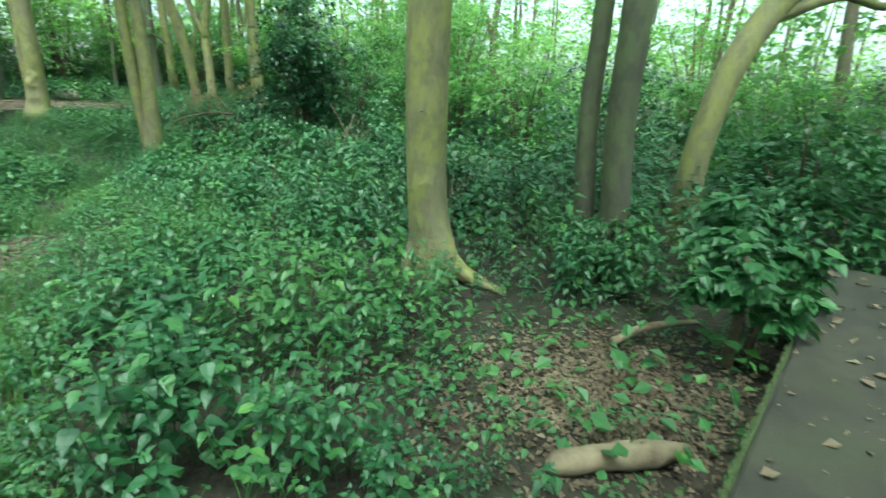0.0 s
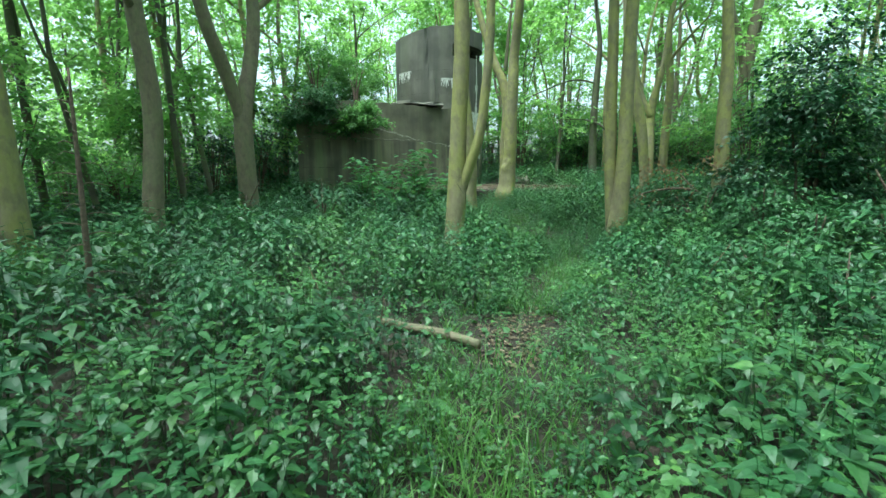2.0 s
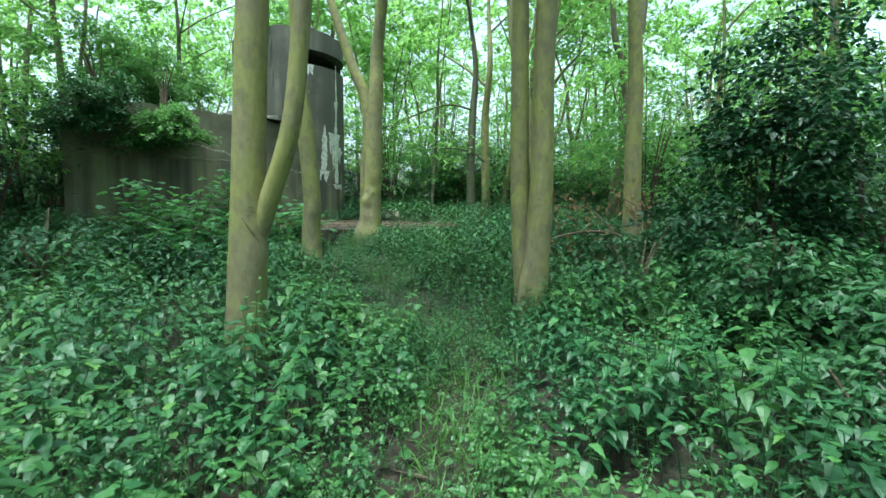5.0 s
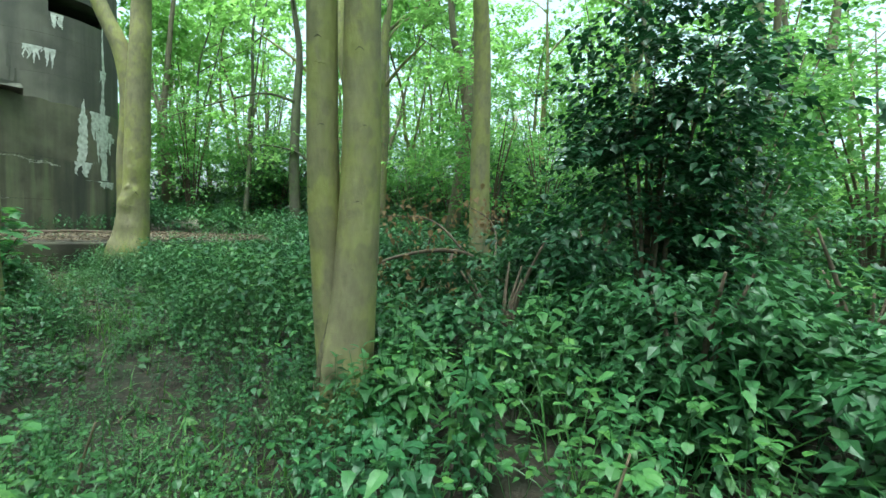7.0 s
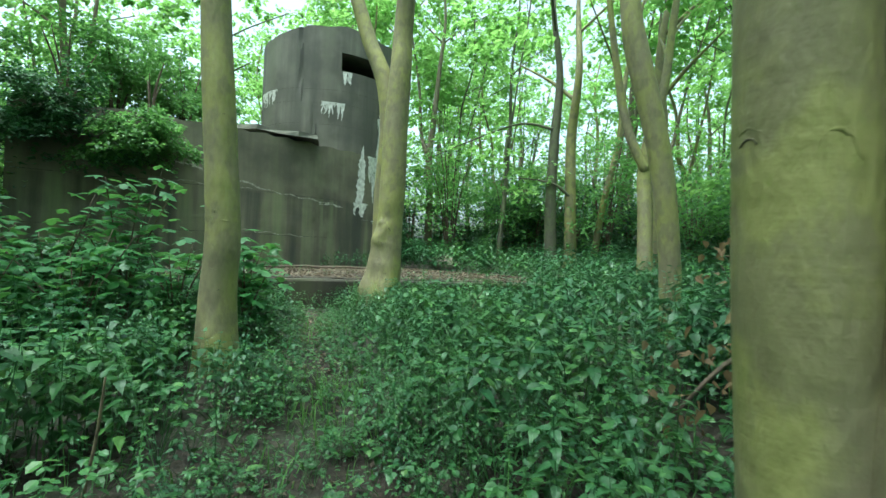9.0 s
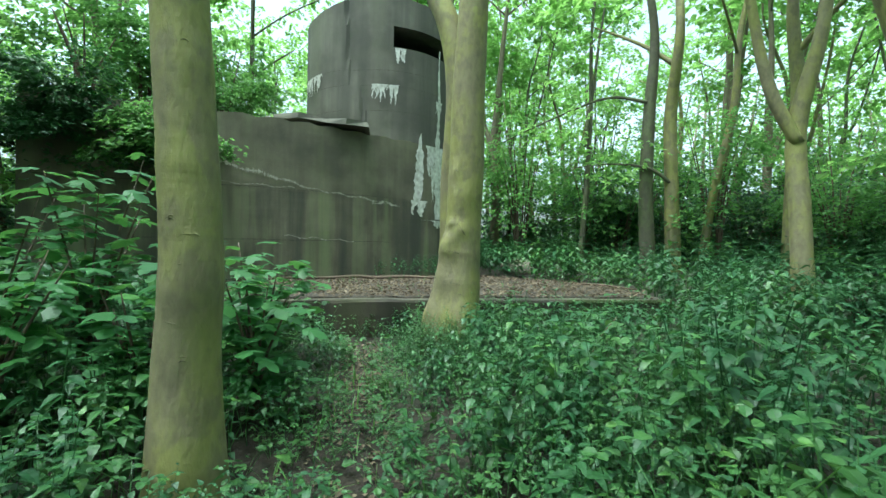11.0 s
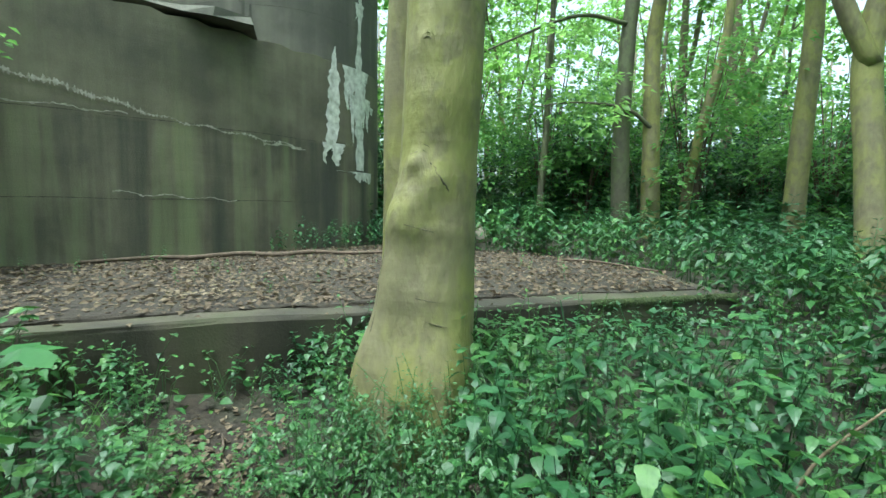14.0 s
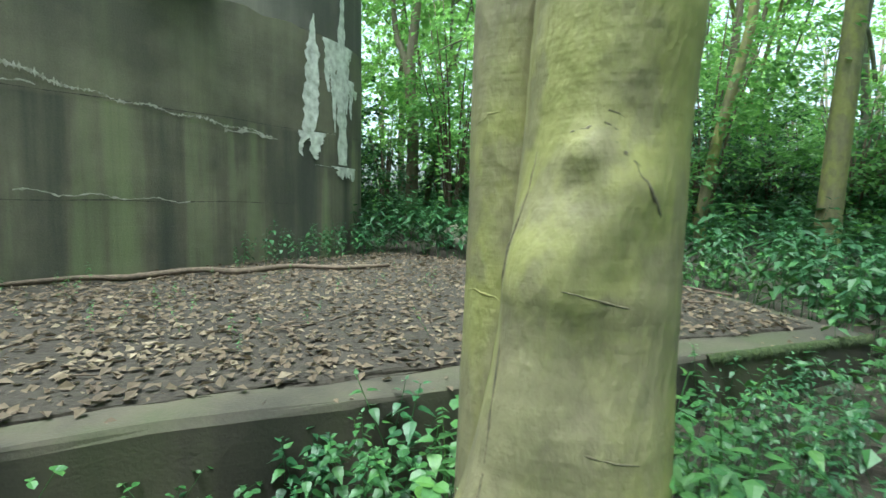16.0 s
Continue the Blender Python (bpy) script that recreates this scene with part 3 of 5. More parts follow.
def crown_mesh(name, seed, clumps, per, spread, box, size, mat, shape=LEAF_KITE):
    """Foliage as sprays of leaves set along drooping twigs, gathered in lumps with gaps between."""
    r = np.random.default_rng(seed)
    lumps = r.normal(0, 0.42, (max(5, clumps // 6), 3)) * box
    c = lumps[r.integers(0, len(lumps), clumps)] + r.normal(0, 0.15, (clumps, 3)) * box
    a = np.arctan2(c[:, 1], c[:, 0]) - 1.571 + r.normal(0, 0.8, clumps)
    ln = 3.4 * spread * r.uniform(0.55, 1.3, clumps)
    s = r.uniform(0, 1, (clumps, per))
    side = r.choice([-1.0, 1.0], (clumps, per))
    along, out = (s - 0.35) * ln[:, None], side * 0.16 * ln[:, None] * (1.1 - 0.7 * s) * r.uniform(0.3, 1.3, (clumps, per))
    sa, ca = np.sin(a)[:, None], np.cos(a)[:, None]
    x = c[:, :1] - sa * along + ca * out
    y = c[:, 1:2] + ca * along + sa * out
    z = c[:, 2:] - 0.28 * ln[:, None] * s**2 + r.normal(0, 0.22 * spread, (clumps, per))
    at = np.stack([x, y, z], -1).reshape(-1, 3)
    k = len(at)
    yaw = (a[:, None] - side * 0.9 + r.normal(0, 0.4, (clumps, per))).ravel()
    v, f = leaves(shape, at, yaw, r.normal(-0.25, 0.28, k), r.uniform(*size, k), r.normal(0, 0.28, k))
    return tri_mesh(name, v, f, mat)


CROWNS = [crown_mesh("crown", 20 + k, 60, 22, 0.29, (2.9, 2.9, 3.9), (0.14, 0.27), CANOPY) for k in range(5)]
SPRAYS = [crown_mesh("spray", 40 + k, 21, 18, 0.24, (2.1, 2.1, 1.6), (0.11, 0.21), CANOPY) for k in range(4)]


def tree(base, stems, label, bark=BARK, sides=14, crowns=True, flare=1.35, lumps=0.02, seed=0, limbs=3, group="", scars=0, arcs=(), fine=7, swell=(), knots=(), cracks=()):
    """stems: rows of x, y, z, radius, the first from the ground up; each is carried on to the crown."""
    r = np.random.default_rng(seed)
    bx, by = base
    bz = float(ground_z(bx, by)) - 0.1
    ob = thing("tree", (bx, by, bz), label, "tree", group)
    tops = []
    for n_stem, rows in enumerate(stems):
        rows = [list(q) for q in rows]
        if n_stem == 0:
            x, y, z, rad = rows[0]
            rows = [[x, y, bz, rad * flare], [x, y, bz + 0.22, rad * (1 + (flare - 1) * 0.35)]] + ([[x, y, z, rad]] if z > bz + 0.4 else []) + rows[1:]
        x, y, z, rad = rows[-1]
        dx, dy = (np.array(rows[-1][:2]) - np.array(rows[-2][:2])) / max(0.3, rows[-1][2] - rows[-2][2])
        for up in (2.0, 4.2, 6.5):
            rows.append([x + up * 0.5 * np.clip(dx, -0.35, 0.35) + r.normal(0, 0.12), y + up * 0.5 * np.clip(dy, -0.35, 0.35) + r.normal(0, 0.12), z + up, max(0.03, rad * (1 - up / 8))])
        line = spline(rows, fine)
        v, f = tube(line, sides, 0.006 if scars else lumps, seed + n_stem)
        for who, z0, turn, high, wide, out in list(swell) + [(q[0], q[1], q[2], 1.1 * q[3], 1.3 * q[3] / 0.14, 0.2 * q[3]) for q in knots]:
            if who == n_stem:
                mid = np.stack([np.interp(v[:, 2], line[:, 2], line[:, q]) for q in (0, 1)], 1)
                off = v[:, :2] - mid
                turn_off = (np.arctan2(off[:, 1], off[:, 0]) - radians(turn) + np.pi) % (2 * np.pi) - np.pi
                push = out * np.exp(-(((v[:, 2] - z0) / high) ** 2) - (turn_off / wide) ** 2)
                v[:, :2] += off / (np.linalg.norm(off, axis=1)[:, None] + 1e-9) * push[:, None]
        part("trunk" if n_stem == 0 else "stem", tri_mesh("trunk", v - np.array([bx, by, bz]), f, bark, True), ob)
        tops.append(line)
    marks = [(int(k % len(tops)), bz + r.uniform(0.5, 4.4), r.uniform(0, 6.28), r.uniform(0.2, 0.6)) for k in range(scars)]
    marks += [(n_stem, z, radians(a), w) for n_stem, z, a, w in arcs]
    for k, (n_stem, z, mid, wide) in enumerate(marks):
        line = tops[n_stem]
        cx, cy, cz, cr = (float(np.interp(z, line[:, 2], line[:, q])) for q in range(4))
        u = np.linspace(-1, 1, 9)
        a = mid + wide * u
        thick = r.uniform(0.35, 0.8) * 0.0085 * (1 - 0.95 * np.abs(u)) * r.uniform(0.6, 1.25, 9)
        rad = cr - 0.55 * thick
        rows = np.stack([cx + rad * np.cos(a), cy + rad * np.sin(a), cz - r.uniform(0.004, 0.035) * u**2 + r.normal(0, 0.003, 9) + r.uniform(-0.02, 0.02) * u, thick], 1)
        v, f = tube(rows, 5, 0.05, k)
        part("bark_scar", tri_mesh("bark_scar", v - np.array([bx, by, bz]), f, bark, True), ob)
    def skin(n_stem, z, turn, lift=0.0):
        line = tops[n_stem]
        cx, cy, cr = (float(np.interp(z, line[:, 2], line[:, q])) for q in (0, 1, 3))
        for who, z0, t0, high, wide, out in swell:
            if who == n_stem:
                d = (turn - t0 + 180) % 360 - 180
                cr += out * math.exp(-(((z - z0) / high) ** 2) - (radians(d) / wide) ** 2)
        return np.array([cx + (cr + lift) * math.cos(radians(turn)) - bx, cy + (cr + lift) * math.sin(radians(turn)) - by, z - bz])

    for n_stem, z, turn, w in knots:
        line = tops[n_stem]
        deg = math.degrees(w / float(np.interp(z, line[:, 2], line[:, 3])))
        brow = [(*skin(n_stem, z + 0.95 * w - 0.9 * w * q * q + r.normal(0, 0.06 * w), turn + 1.6 * deg * q, -0.05 * w), 0.001 + 0.12 * w * (1 - abs(q))) for q in np.linspace(-1, 1, 11)]
        part("bark_scar", tri_mesh("bark_scar", *tube(brow, 6, 0.1, int(100 * z)), bark, True), ob)
        fold = [(*skin(n_stem, z + 0.1 * w - 0.5 * w * q * q + r.normal(0, 0.05 * w), turn + 0.8 * deg * q, 0.08 * w), 0.001 + 0.09 * w * (1 - abs(q))) for q in np.linspace(-1, 1, 9)]
        part("knot", tri_mesh("knot", *tube(fold, 6, 0.15, int(70 * z)), KNOT, True), ob, "dark fold of a healed knot")
    for n_stem, z0, t0, z1, t1, w in cracks:
        q = np.linspace(0, 1, 14)
        rows = [(*skin(n_stem, z0 + (z1 - z0) * p + r.normal(0, 0.2 * w), t0 + (t1 - t0) * p + r.normal(0, 0.6), -0.4 * w), w * (0.25 + math.sin(math.pi * (0.08 + 0.84 * p))) * r.uniform(0.5, 1.0)) for p in q]
        part("bark_crack", tri_mesh("bark_crack", *tube(rows, 5, 0.2, int(90 * z0)), KNOT, True), ob, "dark crack in the bark")
    for k in range(limbs):
        line = tops[k % len(tops)]
        i = int(len(line) * r.uniform(0.62, 0.9))
        x, y, z, rad = line[i]
        a = r.uniform(0, 6.28)
        ln = r.uniform(1.2, 2.6)
        rows = [(x, y, z, rad * 0.55), (x + 0.4 * ln * math.cos(a), y + 0.4 * ln * math.sin(a), z + 0.35 * ln, rad * 0.4), (x + ln * math.cos(a), y + ln * math.sin(a), z + 0.75 * ln, 0.02)]
        v, f = tube(spline(rows, 5), 7, 0.03, seed + 50 + k)
        part("limb", tri_mesh("limb", v - np.array([bx, by, bz]), f, bark, True), ob)
    if crowns:
        for k, line in enumerate(tops[:2]):
            x, y, z, _ = line[-6]
            c = part("crown", CROWNS[(seed + k) % 5], ob)
            c.location = (x - bx, y - by, z - bz + 0.8)
            c.rotation_euler = (0, 0, r.uniform(0, 6.28))
    TREES.append((bx, by, 0.4))
    return ob


GB = "smooth-barked trees beside the trail"
# twin-stemmed tree beside the trail
tree((0.31, 4.55), [[(0.33, 4.55, 0.2, 0.17), (0.36, 4.52, 0.55, 0.155), (0.41, 4.5, 1.67, 0.125), (0.40, 4.5, 2.68, 0.115), (0.42, 4.52, 4.2, 0.10)],
                    [(0.27, 4.58, 0.1, 0.10), (0.215, 4.58, 0.75, 0.10), (0.17, 4.55, 1.66, 0.10), (0.15, 4.52, 2.66, 0.095), (0.12, 4.5, 4.2, 0.085)]],
     "smooth olive-green tree with two stems rising from one base", seed=1, sides=24, fine=16, group=GB, scars=10,
     swell=((0, 0.35, -150, 0.3, 0.5, 0.05), (0, 0.2, -60, 0.25, 0.4, 0.04), (0, 1.2, -60, 0.1, 1.2, 0.008), (0, 1.9, -110, 0.15, 1.2, 0.007), (1, 1.3, -110, 0.12, 1.2, 0.006)),
     knots=((0, 1.46, -94, 0.034), (0, 1.92, -84, 0.03), (0, 2.38, -96, 0.034), (1, 1.93, -88, 0.026), (1, 1.55, -150, 0.02), (1, 2.45, -100, 0.028), (0, 1.1, -20, 0.02)),
     cracks=((1, 0.78, -60, 0.3, -95, 0.014), (1, 0.7, -75, 0.5, -120, 0.018), (0, 0.75, -160, 0.15, -140, 0.02)), arcs=((0, 1.45, -112, 0.5), (0, 1.37, -108, 0.45), (0, 2.28, -100, 0.45), (0, 1.05, -95, 0.3), (0, 0.82, -100, 0.35), (0, 1.9, -120, 0.35), (1, 1.9, -105, 0.4), (1, 2.3, -95, 0.5), (1, 1.2, -100, 0.3), (0, 0.62, -75, 0.3), (0, 1.6, -70, 0.3), (1, 1.55, -80, 0.3)))
tree((-3.47, 6.93), [[(-3.49, 6.93, 0.35, 0.175), (-3.50, 6.93, 0.9, 0.16), (-3.47, 6.93, 1.4, 0.15), (-3.52, 6.93, 2.02, 0.145), (-3.60, 6.93, 2.8, 0.14), (-3.69, 6.95, 3.55, 0.13)]],
     "smooth grey-green tree with ringed scars beside the trail", crowns=False, limbs=0, seed=2, sides=22, fine=14, group=GB, scars=12,
     swell=((0, 0.4, -60, 0.25, 0.6, 0.04), (0, 1.3, -40, 0.09, 1.4, 0.007), (0, 1.9, -40, 0.08, 1.4, 0.008), (0, 2.4, -30, 0.1, 1.4, 0.007), (0, 2.75, -30, 0.08, 1.4, 0.006)),
     knots=((0, 0.94, -42, 0.022), (0, 1.62, -70, 0.018), (0, 2.5, -30, 0.02)), arcs=((0, 1.32, -45, 0.7), (0, 1.55, -30, 0.5), (0, 1.92, -50, 0.7), (0, 2.12, -35, 0.5), (0, 2.4, -45, 0.7), (0, 2.78, -40, 0.6), (0, 1.12, -60, 0.4)))
tree((-3.66, 10.3), [[(-3.66, 10.3, 0.5, 0.30), (-3.59, 10.34, 1.14, 0.235), (-3.56, 10.36, 1.8, 0.205), (-3.53, 10.36, 2.5, 0.2), (-3.52, 10.36, 3.3, 0.19), (-3.47, 10.35, 4.2, 0.17), (-3.44, 10.35, 5.0, 0.15)],
                     [(-3.80, 10.5, 0.7, 0.15), (-3.80, 10.5, 1.5, 0.13), (-3.79, 10.48, 2.3, 0.125), (-3.68, 10.45, 3.3, 0.16), (-3.8, 10.42, 4.1, 0.14), (-4.18, 10.4, 5.0, 0.12)]],
     "thick smooth tree with a scarred swelling, forked above", sides=36, fine=26, seed=3, group=GB, flare=1.25, scars=8, crowns=False, limbs=0,
     swell=((0, 1.52, -125, 0.13, 0.5, 0.06), (0, 1.25, -130, 0.22, 0.45, 0.055), (0, 0.7, -140, 0.35, 0.4, 0.09), (0, 0.6, -50, 0.3, 0.4, 0.06), (0, 1.77, -104, 0.04, 0.2, 0.034), (0, 1.7, -75, 0.07, 0.35, 0.02), (0, 1.6, -90, 0.1, 0.4, 0.018), (0, 1.44, -85, 0.04, 0.9, 0.006), (0, 1.1, -80, 0.05, 0.6, 0.007), (0, 0.95, -100, 0.15, 0.3, -0.02), (0, 1.3, -95, 0.12, 0.25, -0.015), (0, 2.1, -70, 0.15, 0.9, 0.018), (0, 2.35, -100, 0.1, 0.5, 0.014)),
     knots=((0, 1.14, -92, 0.01), (0, 2.36, -95, 0.024), (0, 2.9, -60, 0.02)),
     cracks=((0, 1.81, -118, 1.83, -98, 0.004), (0, 1.83, -100, 1.74, -74, 0.006), (0, 1.85, -100, 1.8, -80, 0.003), (0, 1.875, -98, 1.84, -82, 0.0025), (0, 1.75, -78, 1.62, -54, 0.0055), (0, 1.78, -140, 1.4, -150, 0.006), (0, 1.0, -75, 0.97, -50, 0.003), (0, 1.47, -108, 1.41, -48, 0.003), (0, 1.13, -115, 1.09, -60, 0.003), (0, 1.4, -140, 0.6, -128, 0.008)), arcs=((0, 2.3, -95, 0.35), (0, 2.65, -70, 0.4), (1, 1.9, -110, 0.5), (1, 1.4, -115, 0.5)))
tree((-2.0, 2.87), [[(-2.12, 2.87, 0.24, 0.165), (-2.08, 2.87, 1.08, 0.155), (-2.03, 2.87, 2.2, 0.135), (-1.97, 2.87, 3.62, 0.125)],
                    [(-2.07, 2.87, 0.89, 0.09), (-1.92, 2.87, 1.285, 0.085), (-1.67, 2.85, 1.94, 0.08), (-1.57, 2.85, 2.59, 0.075), (-1.48, 2.83, 3.57, 0.07)]],
     "smooth tree with a second stem leaving low on the trunk", limbs=0, seed=4, sides=22, fine=14, group=GB, scars=8,
     swell=((0, 0.95, -20, 0.2, 0.7, 0.03), (0, 1.2, -60, 0.08, 1.2, 0.008)), knots=((0, 1.35, -50, 0.03), (0, 1.9, -60, 0.026)), cracks=((0, 1.28, -80, 1.05, -25, 0.008), (0, 1.33, -75, 1.3, -20, 0.004)))
tree((4.24, -2.14), [[(4.14, -2.14, 0.3, 0.215), (4.09, -2.14, 0.7, 0.195), (4.064, -2.14, 1.22, 0.19), (4.058, -2.14, 2.45, 0.195), (4.106, -2.14, 3.7, 0.18)]],
     "smooth pale tree with a dark knot and spreading root", sides=24, fine=16, seed=5, group=GB, scars=10,
     swell=((0, 0.1, -65, 0.3, 0.6, 0.12), (0, 0.1, 170, 0.2, 0.6, 0.06), (0, 1.55, -110, 0.15, 0.8, 0.012), (0, 0.92, -110, 0.1, 0.8, 0.01)), knots=((0, 1.57, -118, 0.045), (0, 0.93, -108, 0.038), (0, 2.1, -95, 0.02)), arcs=((0, 1.52, -118, 0.35), (0, 1.46, -116, 0.25), (0, 1.40, -118, 0.3), (0, 0.8, -112, 0.4), (0, 0.74, -112, 0.3), (0, 2.0, -110, 0.3), (0, 1.1, -105, 0.3)))
v, f = tube(spline([(4.12, -2.16, 0.5, 0.06), (4.24, -2.28, 0.22, 0.1), (4.38, -2.44, 0.06, 0.085), (4.54, -2.62, -0.01, 0.055), (4.7, -2.78, -0.06, 0.03)], 6), 10, 0.05, 3)
owner = bpy.data.objects["tree.004"]
part("root", tri_mesh("root", v - np.array(owner.location), f, BARK, True), owner, "exposed spreading root")
tree((6.2, -2.3), [[(6.2, -2.3, 0.4, 0.17), (6.1, -2.3, 1.5, 0.15), (6.09, -2.3, 2.6, 0.15)], [(6.05, -2.0, 0.1, 0.12), (5.95, -1.95, 1.5, 0.11), (6.0, -1.9, 2.7, 0.1)]],
     "dark ivy-hung tree with two stems", BARK_DARK, seed=6)
tree((7.66, -1.85), [[(7.65, -1.85, 0.3, 0.18), (7.65, -1.85, 1.08, 0.165), (7.9, -1.85, 2.08, 0.16), (8.4, -1.85, 2.85, 0.16), (9.2, -1.9, 3.7, 0.13)],
                     [(8.3, -1.85, 2.7, 0.1), (9.2, -2.0, 3.0, 0.06), (10.2, -2.1, 3.1, 0.045)]], "leaning moss-green tree with a low side limb", seed=7, scars=10)
tree((-8.2, 4.02), [[(-8.2, 4.02, 0.5, 0.25), (-8.2, 4.02, 1.13, 0.22), (-8.2, 4.03, 2.75, 0.21), (-8.2, 4.35, 3.96, 0.17), (-8.2, 4.57, 5.27, 0.15)], [(-8.2, 4.02, 2.6, 0.15), (-8.2, 3.57, 3.83, 0.15), (-8.2, 3.14, 4.87, 0.14)]],
     "grey-brown tree forked at head height", BARK_BROWN, seed=8)
tree((-8.3, 1.65), [[(-8.3, 1.65, 0.5, 0.21), (-8.28, 1.73, 1.4, 0.19), (-8.27, 1.84, 2.79, 0.18), (-8.27, 1.69, 4.46, 0.165)]], "leaning grey-brown tree among nettles", BARK_BROWN, seed=9)
# added out of view behind the start; its crowns shade the first plants
tree((0.4, -8.2), [[(0.4, -8.2, 0.5, 0.2), (0.7, -7.8, 2.2, 0.18), (1.3, -7.0, 4.2, 0.16), (2.1, -5.8, 6.0, 0.13)], [(0.8, -7.7, 2.6, 0.12), (1.7, -7.0, 4.6, 0.11), (3.0, -6.0, 6.2, 0.09)]], "leaning tree added out of view to shade the start of the trail", seed=18, limbs=4)
tree((-6.9, -1.2), [[(-6.9, -1.2, 0.5, 0.2), (-6.92, -1.2, 1.5, 0.18), (-7.0, -1.2, 2.8, 0.17), (-7.2, -1.2, 4.4, 0.15)]], "pale smooth tree at the edge of the nettles", seed=17, scars=12, limbs=1)
tree((2.25, 9.1), [[(2.25, 9.1, 0.6, 0.19), (2.24, 9.1, 1.5, 0.17), (2.22, 9.1, 2.45, 0.16), (2.2, 9.1, 4.0, 0.14)]], "smooth tree with a broken knot on its trunk", seed=10, scars=10)
tree((0.45, 10.1), [[(0.5, 10.1, 0.5, 0.12), (0.45, 10.1, 1.5, 0.13), (0.3, 10.1, 2.7, 0.14), (0.02, 10.1, 3.9, 0.15), (-0.1, 10.1, 4.6, 0.13)]], "leaning knotted smooth-barked tree", seed=11, scars=10)
tree((0.36, 14.7), [[(0.38, 14.7, 1.0, 0.17), (0.36, 14.9, 2.2, 0.16), (0.33, 15.1, 3.6, 0.15), (0.65, 15.1, 5.2, 0.1)], [(0.33, 15.0, 3.3, 0.11), (-0.05, 15.0, 4.2, 0.1), (-0.3, 15.0, 5.4, 0.08)]], "forked grey tree with crooked stems", seed=12)
tree((-1.6, 18.8), [[(-1.6, 18.8, 1.5, 0.19), (-1.65, 18.8, 3.0, 0.17), (-1.7, 18.8, 5.0, 0.15)]], "slim grey-green tree behind the platform", seed=13, crowns=False)
tree((-2.2, 18.7), [[(-2.2, 18.7, 1.5, 0.19), (-2.25, 18.7, 3.0, 0.17), (-2.2, 18.7, 5.0, 0.15)]], "slim dark tree behind the platform", BARK_DARK, seed=14, crowns=False)
tree((0.77, 18.2), [[(0.77, 18.2, 1.5, 0.19), (0.8, 18.2, 3.0, 0.17), (0.85, 18.2, 5.0, 0.15)]], "straight smooth tree in the undergrowth", seed=15, crowns=False)
tree((-0.9, 19.2), [[(-0.9, 19.2, 1.5, 0.11), (-0.7, 19.2, 3.0, 0.1), (-0.3, 19.2, 5.0, 0.09)]], "thin leaning tree behind the platform", seed=16, crowns=False)

for rows in ([(-2.2, 18.6, 5.3, 0.05), (-3.2, 18.3, 5.45, 0.035), (-4.6, 18.1, 5.0, 0.025), (-6.2, 17.9, 4.35, 0.012)], [(-1.65, 18.7, 3.2, 0.05), (-2.2, 18.5, 3.6, 0.035), (-3.2, 18.4, 3.75, 0.02), (-4.0, 18.4, 3.7, 0.01)]):
    v, f = tube(spline(rows, 6), 6, 0.05, 3)
    owner = bpy.data.objects["tree.014" if rows[0][0] > -2 else "tree.015"]
    part("limb", tri_mesh("limb", v - np.array(owner.location), f, BARK_DARK, True), owner)

# ---- the wood around: several kinds of tree, each copied ----
kinds = []
kr = np.random.default_rng(11)
for k, (bark, rad, fork) in enumerate(((BARK, 0.16, 0), (BARK_BROWN, 0.14, 1), (BARK_DARK, 0.12, 0), (BARK, 0.13, 1), (BARK_BROWN, 0.17, 1), (BARK_DARK, 0.09, 1))):
    lean = kr.normal(0, 0.12, 2)
    h = 5.0 + kr.uniform(-0.5, 1.0)
    stems = [[(0, 0, 0.6, rad), (lean[0], lean[1], 2.2, rad * 0.9), (1.6 * lean[0] + 0.1, 1.8 * lean[1], 3.8, rad * 0.8), (2.5 * lean[0], 2.2 * lean[1], h, rad * 0.7)]]
    if fork:
        stems.append([(lean[0], lean[1], 2.0 + 0.3 * k, rad * 0.55), (lean[0] + 0.3, lean[1] - 0.15, 3.1 + 0.3 * k, rad * 0.55), (lean[0] + 0.55, lean[1] - 0.3, 5.0, rad * 0.45)])
    t0 = tree((0, 0), stems, ("slender smooth-barked woodland tree", "forked brown-barked woodland tree", "thin dark woodland tree")[k % 3], bark, 9, seed=60 + k, limbs=4, group="slender trees of the wood")
    for c in range(3):
        s = part("crown", SPRAYS[(k + c) % 4], t0)
        s.location = (kr.normal(0, 0.8), kr.normal(0, 0.8), kr.uniform(2.6, 5.5))
        s.rotation_euler = (0, 0, kr.uniform(0, 6.28))
    kinds.append(t0)
TREES[:] = TREES[:-len(kinds)]
spots = []
tr = np.random.default_rng(23)
while len(spots) < 104:
    ang, dist = tr.uniform(0, 6.28), 9 + 29 * tr.uniform(0, 1) ** 0.8
    x, y = -1.5 + dist * math.cos(ang), 5 + 1.15 * dist * math.sin(ang)
    near = trail_gap(np.array(x), np.array(y)) < 7.0 or (x > 7 and y < 9 and tr.random() < 0.45) or (x < -8 and y < 7 and tr.random() < 0.4) or (y < -6 and tr.random() < 0.85)
    blocked = (-14.5 < x < -5 and 7 < y < 19) or (-8 < x < 2 and 8 < y < 19) or (x < -5 and 6 < y < 13 and x > -13)
    if near or blocked or inside(BUNKER, np.array(x), np.array(y)) or any(math.hypot(x - a, y - b) < 1.5 for a, b in spots):
        continue
    spots.append((x, y))
